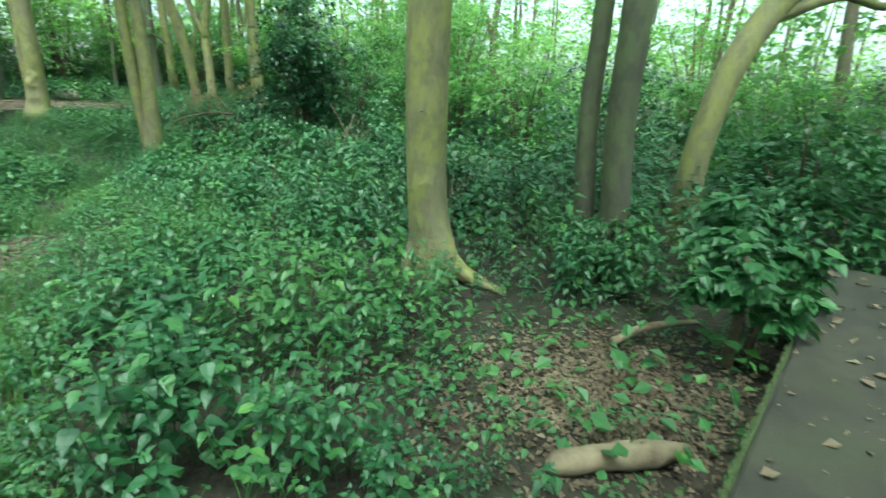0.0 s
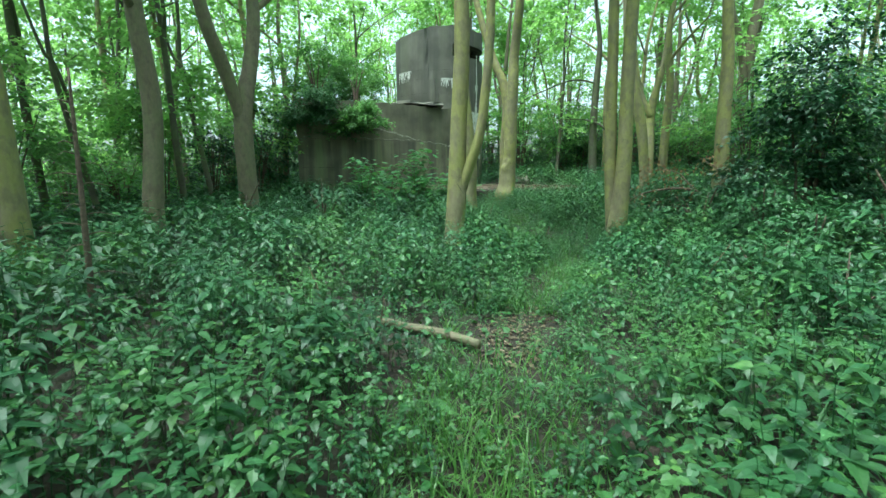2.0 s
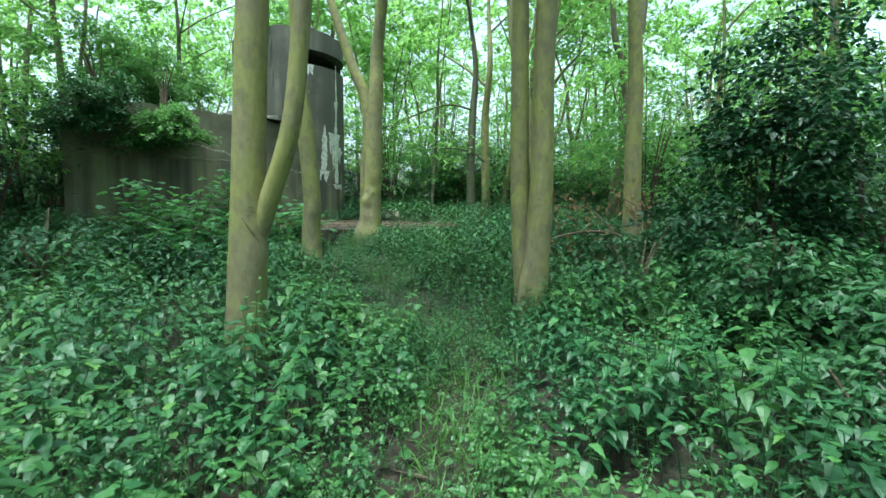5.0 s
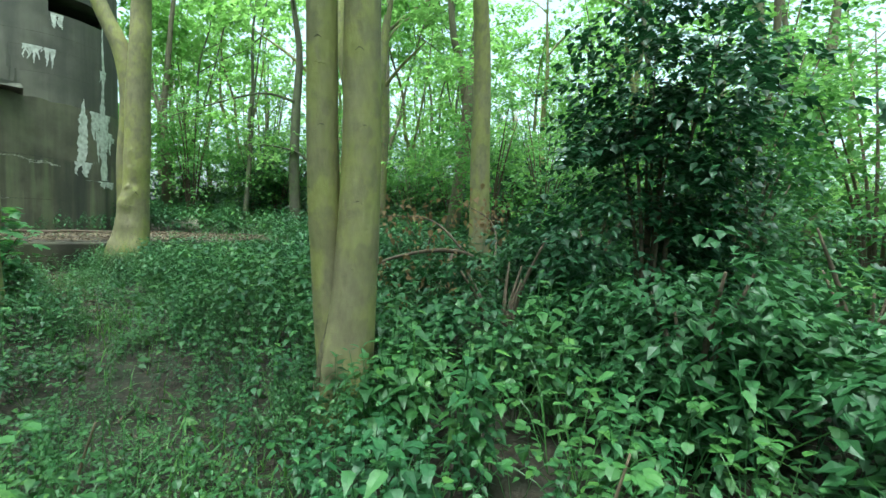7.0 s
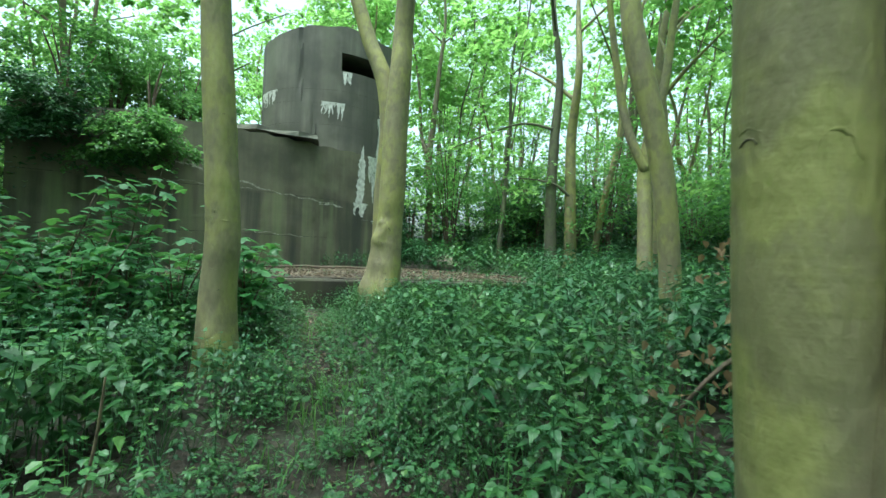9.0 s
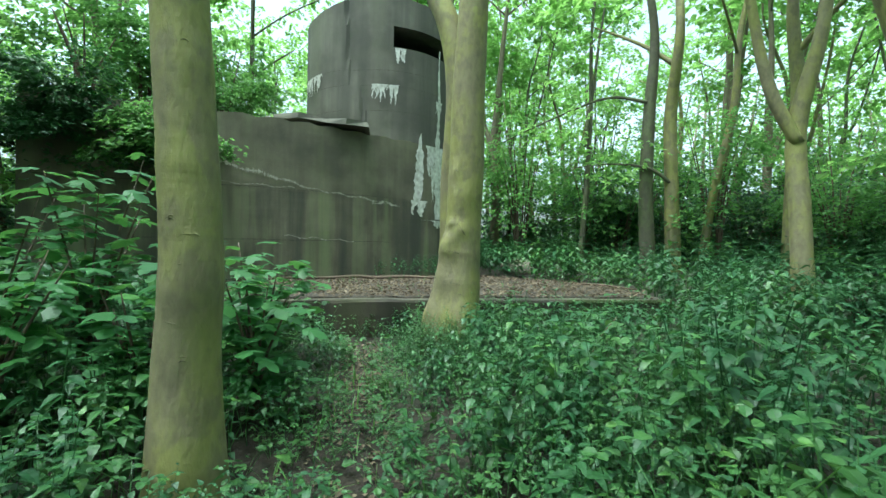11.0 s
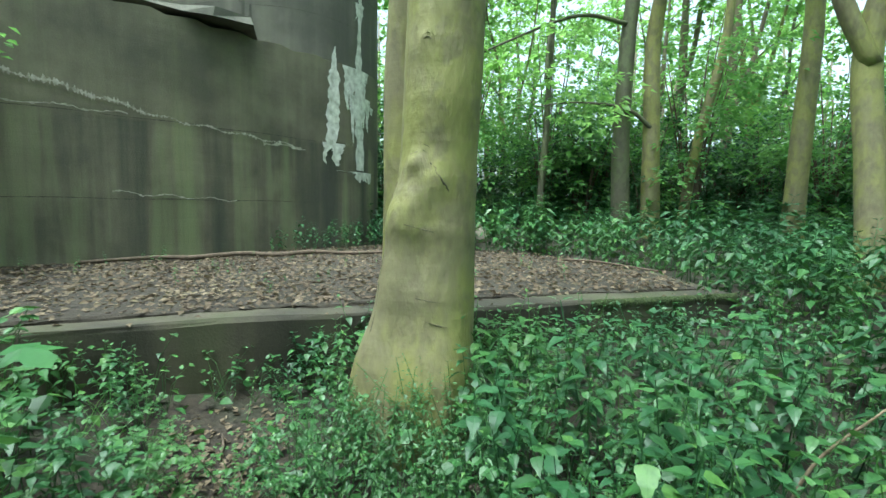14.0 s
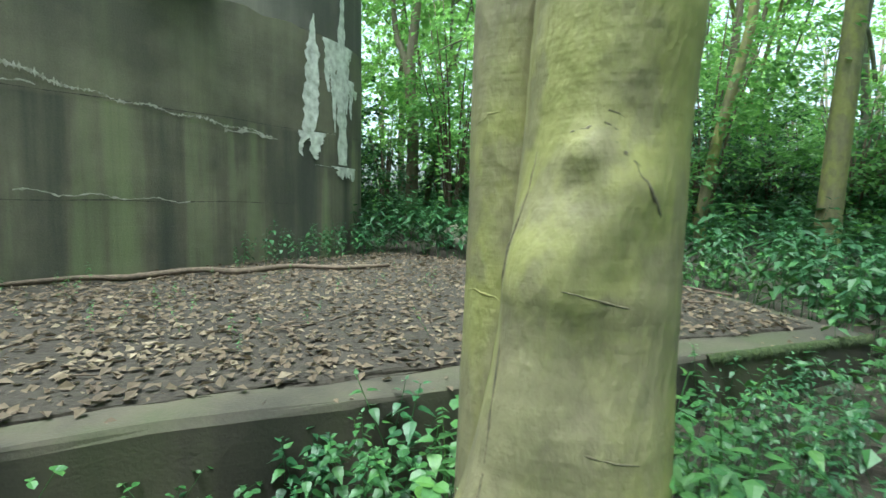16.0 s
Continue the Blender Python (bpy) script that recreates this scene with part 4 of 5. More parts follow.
# extra trees to the south, mostly out of view, added so their crowns block light
for x, y in ((-9, -9), (-5.5, -11), (-2.5, -9.5), (0.5, -11.5), (4, -12.5), (7.5, -10), (11, -8), (13, -4), (-8, -5), (-3.5, -6.5), (9.5, -12), (-11, -2), (1.5, -9.8)):
    spots.append((x, y))
for k, (x, y) in enumerate(spots):
    m = pose(x, y, float(ground_z(x, y)) - 0.1, tr.normal(0, 2.5), tr.normal(0, 2.5), tr.uniform(0, 360))
    if k < len(kinds):
        kinds[k].matrix_basis = m
        kinds[k].scale = (1, 1, 1)
    else:
        o = copy_thing(kinds[k % len(kinds)], m)
        s = tr.uniform(0.85, 1.25)
        o.scale = (s, s, s)
    TREES.append((x, y, 0.3))

# ---- shrubs ----
def shrub_kind(seed, mat, height, wide, leaf, clumps, label, group="", name="shrub", stems=6, per=36, shape=LEAF_KITE):
    r = np.random.default_rng(seed)
    ob = thing(name, (0, 0, 0), label, "shrub", group)
    for k in range(stems):
        a, ln = r.uniform(0, 6.28), height * r.uniform(0.6, 0.95)
        w = wide * r.uniform(0.2, 0.55)
        rows = [(0.08 * math.cos(a), 0.08 * math.sin(a), -0.1, 0.03), (0.4 * w * math.cos(a), 0.4 * w * math.sin(a), 0.5 * ln, 0.022), (w * math.cos(a), w * math.sin(a), ln, 0.008)]
        v, f = tube(spline(rows, 4), 6, 0.03, seed + k)
        part("branch", tri_mesh("branch", v, f, TWIG, True), ob)
    v = crown_mesh("foliage", seed + 9, clumps, per, 0.2 * wide, (wide, wide, height * 0.55), leaf, mat, shape)
    c = part("foliage", v, ob)
    c.location = (0, 0, height * 0.52)
    return ob


def placed(ob, x, y, z=None, turn=0.0, scale=1.0):
    ob.matrix_basis = pose(x, y, float(ground_z(x, y)) if z is None else z, 0, 0, turn)
    ob.scale = (scale,) * 3
    return ob


placed(shrub_kind(301, DARKLEAF, 3.4, 1.15, (0.07, 0.12), 330, "dark evergreen shrub hung with ivy leaves", shape=LEAF_LOW, per=30, stems=9), 3.3, 5.9)
placed(shrub_kind(307, SHRUBLEAF, 2.6, 1.1, (0.06, 0.11), 170, "tall leafy shrub with drooping sprays", shape=LEAF_LOW, per=26, stems=8), 4.6, 6.3)
placed(shrub_kind(302, SHRUBLEAF, 1.35, 0.75, (0.06, 0.1), 150, "leafy green shrub among nettles", shape=LEAF_LOW, per=26), 2.5, 4.1)
placed(shrub_kind(303, SHRUBLEAF, 1.0, 0.42, (0.08, 0.14), 40, "low leafy bush at the slab's edge", shape=LEAF_MID), 5.75, -4.35)
placed(shrub_kind(304, SHRUBLEAF, 1.7, 1.2, (0.08, 0.14), 90, "dense dark bush behind the slab"), 9.0, -2.3)
bramble = placed(shrub_kind(305, SHRUBLEAF, 1.05, 0.85, (0.06, 0.11), 48, "tangled bramble thicket with toothed leaves", "bramble thickets", "bramble", shape=LEAF_LOW), 2.9, 3.1)
bramble2 = placed(shrub_kind(306, NETTLE, 1.2, 0.9, (0.07, 0.12), 44, "tangled green bramble thicket", "bramble thickets", "bramble", shape=LEAF_LOW), 1.7, 5.7)
for k, (x, y, q) in enumerate(((2.6, 6.7, 1.1), (3.8, 3.4, 1.1), (1.3, 7.3, 0.9), (4.4, 4.6, 1.2), (1.0, 8.6, 0.8), (3.6, 7.9, 1.2), (2.2, 2.0, 0.75), (-6.4, 4.6, 1.1), (-7.2, 7.9, 1.2), (-5.2, 5.2, 0.8), (5.4, 1.4, 0.8), (2.6, 0.6, 0.6), (3.2, -0.7, 0.8), (4.9, -0.6, 0.9), (5.7, -2.7, 0.7), (-7.6, 3.2, 1.1), (0.6, 12.6, 0.8), (1.6, 11.2, 0.9))):
    o = copy_thing((bramble, bramble2)[k % 2], pose(x, y, float(ground_z(x, y)), 0, 0, 77 * k))
    o.scale = (q, q, q)
under = [shrub_kind(310 + k, m, h, w, (0.08, 0.15), 75, "understorey shrub with arching stems", "shrubs under the trees", per=20) for k, (m, h, w) in enumerate(((SHRUBLEAF, 2.8, 1.3), (DARKLEAF, 3.0, 1.5), (SHRUBLEAF, 2.2, 1.5), (DARKLEAF, 2.6, 1.4)))]
spots2 = []
while len(spots2) < 70:
    ang, dist = tr.uniform(0, 6.28), 11 + 17 * tr.uniform(0, 1)
    x, y = -1.5 + dist * math.cos(ang), 5 + 1.1 * dist * math.sin(ang)
    if trail_gap(np.array(x), np.array(y)) < 6.5 or y < -6 or (-14.5 < x < 2 and 7 < y < 20.5) or any(math.hypot(x - a, y - b) < 1.2 for a, b in spots2):
        continue
    spots2.append((x, y))
for x in np.arange(-5.5, 9, 1.35):
    spots2.append((x + tr.normal(0, 0.3), 21.5 + tr.normal(0, 0.8)))
    spots2.append((x + 0.6 + tr.normal(0, 0.3), 23.5 + tr.normal(0, 0.8)))
for a in np.linspace(-0.3, 3.6, 38):
    spots2.append((-1.5 + 30 * math.cos(a) + tr.normal(0, 1), 6 + 31 * math.sin(a) + tr.normal(0, 1)))
for k, (x, y) in enumerate(spots2):
    m = pose(x, y, float(ground_z(x, y)), 0, 0, tr.uniform(0, 360))
    o = under[k] if k < 4 else copy_thing(under[k % 4], m)
    o.matrix_basis = m
    s = tr.uniform(0.8, 1.2)
    o.scale = (s, s, s)
for k, (x, y, q) in enumerate(((-12.6, 8.4, 1.1), (-13.3, 9.8, 1.3), (-13.4, 7.2, 1.1), (-12.2, 16.8, 1.2), (-13.9, 13.0, 1.3), (-7.9, 20.6, 1.1), (-10.2, 20.2, 1.2))):
    o = copy_thing(under[(1, 0, 3, 2)[k % 4]], pose(x, y, float(ground_z(x, y)), 0, 0, 61 * k))
    o.scale = (q, q, q)
for k, (x, y) in enumerate(((-13.2, 8.6), (-14.2, 11.6), (-13.0, 15.0), (-10.6, 19.8), (-7.4, 21.2), (-12.4, 6.3))):
    o = copy_thing(kinds[k % len(kinds)], pose(x, y, float(ground_z(x, y)) - 0.1, 0, 0, 47 * k))
    TREES.append((x, y, 0.3))
# tall hazels closing the view between the trunks
hazels = [shrub_kind(340 + k, MIDLEAF, 5.2 - k, 1.9, (0.1, 0.17), 120, "tall hazel with leafy arching stems", "hazels under the trees", "hazel", stems=9, per=22) for k in range(3)]
spots3 = [(x + tr.normal(0, 0.5), y + tr.normal(0, 0.7)) for x, y in ((-5.6, 20.2), (-3.8, 19.9), (-2.9, 21.3), (-0.6, 20.6), (1.7, 19.8), (3.3, 18.3), (4.5, 16.5), (6.0, 14.8), (6.3, 12.2), (7.4, 10.2), (7.9, 7.6), (9.2, 5.0), (8.6, 12.9), (2.3, 22.5), (5.2, 20.5), (-4.6, 23.5), (-1.5, 24.5), (10.5, 9.5), (8.4, 17.2), (-14.2, 9.0), (-14.9, 6.2), (-12.6, 4.2), (-13.4, 1.2), (-12.0, -1.5), (-15.5, 11.8), (11.5, 2.2), (12.3, -1.2), (3.6, 12.6), (-11.2, -4.2), (-16.5, 3.6))]
for k, (x, y) in enumerate(spots3):
    m = pose(x, y, float(ground_z(x, y)), 0, 0, 53 * k)
    o = hazels[k] if k < 3 else copy_thing(hazels[k % 3], m)
    o.matrix_basis = m
    q = tr.uniform(0.8, 1.15)
    o.scale = (q, q, q)
# shrubs rooted on the bunker's roof, hanging over its wall
def hung(ob, off):
    for c in ob.children:
        if c.name.startswith("foliage"):
            c.location = off
    return ob


hung(placed(shrub_kind(330, MIDLEAF, 1.3, 0.9, (0.07, 0.12), 190, "green shrub hanging over the bunker's wall"), -9.95, 11.05, WALL_TOP - 0.05), (0.5, -0.55, -0.6))
hung(placed(shrub_kind(333, SHRUBLEAF, 1.6, 1.1, (0.07, 0.12), 230, "green shrub hanging over the bunker's wall"), -10.9, 9.95, WALL_TOP - 0.05), (0.35, -0.5, -0.3))
placed(shrub_kind(331, MIDLEAF, 2.4, 1.4, (0.08, 0.14), 230, "leafy shrub growing on the bunker's roof"), -11.6, 11.4, WALL_TOP - 0.05)
placed(shrub_kind(332, MIDLEAF, 2.6, 1.2, (0.08, 0.14), 200, "leafy shrub growing on the bunker's roof"), -11.4, 13.2, WALL_TOP - 0.05)

# distant wood
fr = np.random.default_rng(77)
k = 60000
cl = fr.integers(0, 1100, k)
ca, cd, cz = fr.uniform(-0.6, 3.9, 1100), fr.uniform(37, 60, 1100), 16 * fr.uniform(0, 1, 1100) ** 1.3 + 0.8
at = np.stack([cd[cl] * np.cos(ca[cl]), 5 + cd[cl] * np.sin(ca[cl]), cz[cl]], 1) + fr.normal(0, 1, (k, 3)) * (1.6, 1.6, 0.9)
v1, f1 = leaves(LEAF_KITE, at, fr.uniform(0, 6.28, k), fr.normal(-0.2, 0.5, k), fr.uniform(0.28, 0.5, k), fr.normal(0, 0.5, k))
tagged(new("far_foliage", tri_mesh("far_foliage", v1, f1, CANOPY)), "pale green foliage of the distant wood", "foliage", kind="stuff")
chunks = []
for q in range(150):
    a, dd = fr.uniform(0, 6.28), fr.uniform(36, 58)
    x, y = dd * math.cos(a), 5 + dd * math.sin(a)
    z = float(ground_z(x, y))
    chunks.append(tube([(x, y, z - 0.2, 0.16), (x + fr.normal(0, 0.3), y, z + 6, 0.12), (x + fr.normal(0, 0.6), y, z + 13, 0.05)], 6))
tagged(new("far_trunks", tri_mesh("far_trunks", *joined(chunks), BARK_BROWN, True)), "thin trunks of the distant wood", "tree trunks", kind="stuff")

# ---- undergrowth ----
def nettle(seed, shape, pairs, mid=0.095, low=0.32):
    """One upright plant: a stem with crossed pairs of drooping leaves and a small crown; 1 metre tall."""
    r = np.random.default_rng(seed)
    bend = r.normal(0, 0.09, 2)
    zs = low + (0.99 - low) * np.linspace(0, 1, pairs) ** 0.85
    out = [tube([(0, 0, 0, 0.006), (0.3 * bend[0], 0.3 * bend[1], 0.5, 0.005), (bend[0], bend[1], 1.0, 0.003)], 3, cap=False)]
    at, yaw, pitch, size = [], [], [], []
    a0 = r.uniform(0, 3)
    for k, z in enumerate(zs):
        a = a0 + k * 1.571 + r.normal(0, 0.12)
        q = k / (pairs - 1)
        big = mid * (1.25 if q < 0.7 else 1.25 - 2.3 * (q - 0.7)) * r.uniform(0.85, 1.15)
        for side in (0, math.pi):
            if q < 0.3 and r.random() < 0.25:
                continue
            w = a + side + r.normal(0, 0.1)
            off = 0.012 + 0.35 * big * (1 - 0.8 * q)
            at.append((bend[0] * z * z - off * math.sin(w), bend[1] * z * z + off * math.cos(w), z + 0.01))
            yaw.append(w)
            pitch.append((-0.22 if q < 0.75 else 0.15 if q < 0.95 else 0.6) + r.normal(0, 0.13))
            size.append(big * 1.5)
    out.append(leaves(shape, np.array(at), np.array(yaw), np.array(pitch), np.array(size), r.normal(0, 0.12, len(at))))
    return joined(out)


# long toothed leaf, its simpler forms for plants further off
LEAF_NEAR = outline_leaf([(0, 0.05), (0.1, 0.27), (0.3, 0.3), (0.33, 0.255), (0.55, 0.22), (0.58, 0.17), (1, 0)], 0.3, 0.12)
LEAF_PLAIN = outline_leaf([(0, 0.04), (0.22, 0.29), (0.6, 0.18), (1, 0)], 0.3, 0.12)
LEAF_FAR = (np.array([(0, 0, 0), (-0.28, 0.3, 0.03), (0, 1, -0.28), (0.28, 0.3, 0.03)]), np.array([(0, 2, 1), (0, 3, 2)]))
NETTLES_NEAR = [nettle(400 + k, LEAF_NEAR, 6 + k % 3, 0.06 + 0.009 * (k % 4)) for k in range(12)]
NETTLES_MID = [nettle(420 + k, LEAF_PLAIN, 7, 0.07) for k in range(10)]
NETTLES_WIDE = [nettle(430 + k, LEAF_FAR, 7, 0.09) for k in range(8)]
NETTLES_FAR = [nettle(440 + k, LEAF_FAR, 5, 0.14) for k in range(6)]
CLEAVERS = [nettle(460 + k, LEAF_FAR, 16, 0.032, 0.05) for k in range(8)]

# low or open ground: centre, half widths, tallest growth there
OPEN = [(4.45, -2.75, 0.25, 0.3, 0.28), (4.5, -3.5, 0.3, 0.3, 0.32), (4.75, -4.3, 0.75, 0.4, 0.08), (4.3, -5.05, 0.32, 0.12, 0.05), (3.75, -5.5, 0.5, 0.3, 0.3), (-0.4, -1.03, 0.5, 0.14, 0.03), (0.0, -0.5, 0.25, 0.3, 0.03), (0.1, -1.6, 0.3, 0.6, 0.13), (0.55, -3.1, 0.25, 1.1, 0.12), (1.1, -4.5, 0.25, 0.7, 0.14), (0.2, -0.9, 0.4, 0.4, 0.2),
        (-0.92, 4.6, 0.16, 0.35, 0.08), (-1.35, 5.1, 0.16, 0.35, 0.08), (-1.95, 6.05, 0.15, 0.35, 0.06), (-3.0, 7.55, 0.17, 0.35, 0.06), (-3.95, 8.95, 0.2, 0.45, 0.06), (-4.75, 10.0, 0.25, 0.3, 0.06), (-4.2, 9.9, 0.4, 0.3, 0.3), (-5.4, 10.1, 0.6, 0.3, 0.4),
        (-2.75, 11.5, 0.6, 0.4, 0.36), (-1.9, 12.05, 0.6, 0.45, 0.34), (0.9, -0.2, 0.4, 0.8, 0.38), (-0.15, 2.2, 0.15, 0.8, 0.14), (0.0, 0.7, 0.2, 0.6, 0.14)]


def tallest(x, y):
    """The greatest height of growth at a place."""
    cap = np.full(np.shape(x), 9.0)
    for cx, cy, rx, ry, h in OPEN:
        d = np.hypot((x - cx) / rx, (y - cy) / ry)
        cap = np.minimum(cap, h + 0.9 * np.clip(d - 1, 0, 9) * min(rx, ry))
    return cap


def bare(x, y):
    """Where nothing tall grows: trail, slabs, bunker, trunks, the clearing by the first slab."""
    no = inside(SLAB, x, y) | inside(START_SLAB, x, y) | inside(BUNKER, x, y) | (np.hypot(x - TOWER[0], y - TOWER[1]) < TOWER_R + 0.1)
    for tx, ty, tr_ in TREES[:22]:
        no |= np.hypot(x - tx, y - ty) < tr_ * 0.6
    return no


def patchy(x, y):
    return 0.5 + 0.25 * np.sin(1.1 * x + 0.8 * y + 1) + 0.25 * np.sin(0.7 * x - 1.3 * y) + 0.15 * np.sin(2.9 * x + 2.3 * y)


def sown(count, x0, x1, y0, y1, lo, hi):
    x, y = rng.uniform(x0, x1, count), rng.uniform(y0, y1, count)
    g = trail_gap(x, y)
    ok = (g > lo) & (g < hi) & ~bare(x, y)
    keep = ok & (tallest(x, y) > 0.045 * rng.random(count))
    return x[keep], y[keep], g[keep]


def stuff(name, chunk, mat, label, category):
    tagged(new(name, tri_mesh(name, *chunk, mat)), label, category, kind="stuff")


def clumped(x, y):
    """Beds of one kind of plant and gaps between them, about half a metre across."""
    return np.clip(0.5 + 0.55 * np.sin(4.1 * x + 1.7 * y + 2 * np.sin(1.3 * y)) * np.sin(3.3 * y - 1.1 * x + 2 * np.sin(1.7 * x)) + 0.3 * np.sin(9.3 * x + 2) * np.sin(8.1 * y + 1), 0, 1)



def sow_nettles(templates, x, y, h, label):
    h = np.minimum(h, tallest(x, y))
    ok = h > 0.1
    x, y, h = x[ok], y[ok], h[ok]
    fresh = patchy(1.7 * x + 5, 1.6 * y) + rng.normal(0, 0.15, len(x)) > 0.66
    for mine, name, mat, words in ((~fresh, "nettles", NETTLE, label), (fresh, "herbs", LOWLEAF, "fresh pale green herbs between the nettles")):
        p, q, w = x[mine], y[mine], h[mine]
        stuff(name, planted(templates, np.stack([p, q, ground_z(p, q) - 0.02], 1), rng.uniform(0, 6.28, len(p)), w, rng.normal(0, 0.13, (len(p), 2))), mat, words, name)


def nettle_height(x, y):
    return np.clip(0.34 + 0.26 * patchy(x, y) + 0.42 * (clumped(x, y) - 0.4) + rng.normal(0, 0.13, len(x)), 0.16, 1.05)


x, y, g = sown(34000, -7.5, 8.5, -7.5, 12.5, 0.08, 1.35)
keep = ((y > 3.5) | (g > 0.2)) & (rng.random(len(x)) < np.clip(1.1 * clumped(x, y) - 0.05, 0.05, 1) * np.clip(0.25 + g / 0.45, 0, 1))
x, y, g = x[keep], y[keep], g[keep]
h = nettle_height(x, y) * np.clip(0.45 + 0.9 * g, 0.3, 1)
sow_nettles(NETTLES_NEAR, x, y, np.minimum(h, 0.26 + 1.1 * tread_gap(x, y)), "dense bed of green nettles along the trail")
x, y, g = sown(32000, -11, 12, -8, 14, 1.25, 3.2)
keep = rng.random(len(x)) < np.clip(0.02 + 1.0 * clumped(x, y), 0.06, 1)
x, y, g = x[keep], y[keep], g[keep]
sow_nettles(NETTLES_MID, x, y, np.minimum(nettle_height(x, y) + 0.05, 0.26 + 1.1 * tread_gap(x, y)), "green nettles covering the woodland floor")
x, y, g = sown(36000, -13, 14, -8, 17, 3.1, 6.8)
keep = rng.random(len(x)) < np.clip(0.1 + 0.9 * clumped(x, y), 0.08, 1)
x, y, g = x[keep], y[keep], g[keep]
sow_nettles(NETTLES_WIDE, x, y, nettle_height(x, y) + 0.1, "green nettles between the trees")
x, y, g = sown(15000, -27, 26, -8, 34, 6.5, 26)
h = rng.uniform(0.5, 1.0, len(x))
stuff("undergrowth", planted(NETTLES_FAR, np.stack([x, y, ground_z(x, y) - 0.02], 1), rng.uniform(0, 6.28, len(x)), h, rng.normal(0, 0.12, (len(x), 2))), NETTLE, "green undergrowth between the trees", "undergrowth")
# single tall nettles standing out beside the trail
TALL = [(-0.65, 6.27, 0.8), (-0.3, 6.66, 0.8), (-1.5, 6.9, 0.6), (-1.31, 7.64, 0.65), (-0.68, -2.34, 0.65), (-0.77, -1.98, 0.6), (1.45, -1.82, 0.7), (1.69, -1.28, 0.7), (-0.64, 2.39, 0.5), (1.66, 3.24, 0.6), (0.9, 3.4, 0.5), (1.15, 2.6, 0.65), (1.41, 2.57, 0.7), (2.92, -5.07, 0.45), (3.45, -5.1, 0.45), (1.75, -4.3, 0.3), (1.5, -2.93, 0.6), (-0.32, -3.76, 0.6), (-2.14, 8.91, 0.6), (-2.5, 9.1, 0.6), (-2.16, 10.42, 0.7), (-2.19, 9.74, 0.65)]
TALL_KIND = [nettle(480 + k, LEAF_NEAR, 9, 0.088, 0.25) for k in range(6)]
tx = np.concatenate([a + rng.normal(0, 0.16, 4) for a, b, c in TALL])
ty = np.concatenate([b + rng.normal(0, 0.16, 4) for a, b, c in TALL])
th = np.concatenate([c * rng.uniform(0.7, 1.1, 4) for a, b, c in TALL])
ok = (tread_gap(tx, ty) > 0.32) & ~bare(tx, ty)
tx, ty, th = tx[ok], ty[ok], th[ok]
stuff("nettles", planted(TALL_KIND, np.stack([tx, ty, ground_z(tx, ty) - 0.02], 1), rng.uniform(0, 6.28, len(tx)), th, rng.normal(0, 0.15, (len(tx), 2))), NETTLE, "tall broad-leaved nettles leaning towards the trail", "nettles")
# fine whorled cleavers round the trunks and beside the trail
CLEAVER_BEDS = ((0.1, 4.1, 0.35, 170), (-3.55, 9.85, 0.3, 170), (-0.6, 3.2, 0.5, 160), (-1.2, 7.0, 0.7, 200), (0.9, -1.4, 0.6, 150), (-3.0, 9.3, 0.4, 110), (-1.9, 8.2, 0.6, 260), (-0.8, 9.4, 0.8, 240), (-2.5, 10.4, 0.6, 200), (-0.7, 0.6, 0.6, 140), (-1.2, 5.9, 0.5, 140), (1.5, 0.2, 0.7, 160))
cx = np.concatenate([rng.normal(a, w, k) for a, b, w, k in CLEAVER_BEDS])
cy = np.concatenate([rng.normal(b, w, k) for a, b, w, k in CLEAVER_BEDS])
ok = ~bare(cx, cy) & (tread_gap(cx, cy) > 0.3)
cx, cy = cx[ok], cy[ok]
stuff("cleavers", planted(CLEAVERS, np.stack([cx, cy, ground_z(cx, cy) - 0.02], 1), rng.uniform(0, 6.28, len(cx)), rng.uniform(0.25, 0.6, len(cx)), rng.normal(0, 0.3, (len(cx), 2))), LOWLEAF, "fine whorled cleavers scrambling round the trunks", "cleavers")
# arching low plants with rounded leaflets in threes
def trefoil(seed, stalks=5):
    r = np.random.default_rng(seed)
    out, at, yaw, pitch, size = [], [], [], [], []
    for k in range(stalks):
        a, ln, top = r.uniform(0, 6.28), r.uniform(0.1, 0.42), r.uniform(0.15, 0.6)
        dx, dy = -math.sin(a), math.cos(a)
        out.append(tube([(0, 0, 0, 0.003), (0.5 * ln * dx, 0.5 * ln * dy, 0.75 * top, 0.003), (ln * dx, ln * dy, top, 0.002)], 3, cap=False))
        for side, back in ((0, 0), (1.25, 0), (-1.25, 0), (1.35, 0.09), (-1.35, 0.09)):
            at.append(((ln - back) * dx, (ln - back) * dy, top - 0.1 * back))
            yaw.append(a + side + r.normal(0, 0.1))
            pitch.append(r.normal(-0.1, 0.2))
            size.append(r.uniform(0.035, 0.065))
    out.append(leaves(LEAF_ROUND, np.array(at), np.array(yaw), np.array(pitch), np.array(size), r.normal(0, 0.2, len(at))))
    return joined(out)


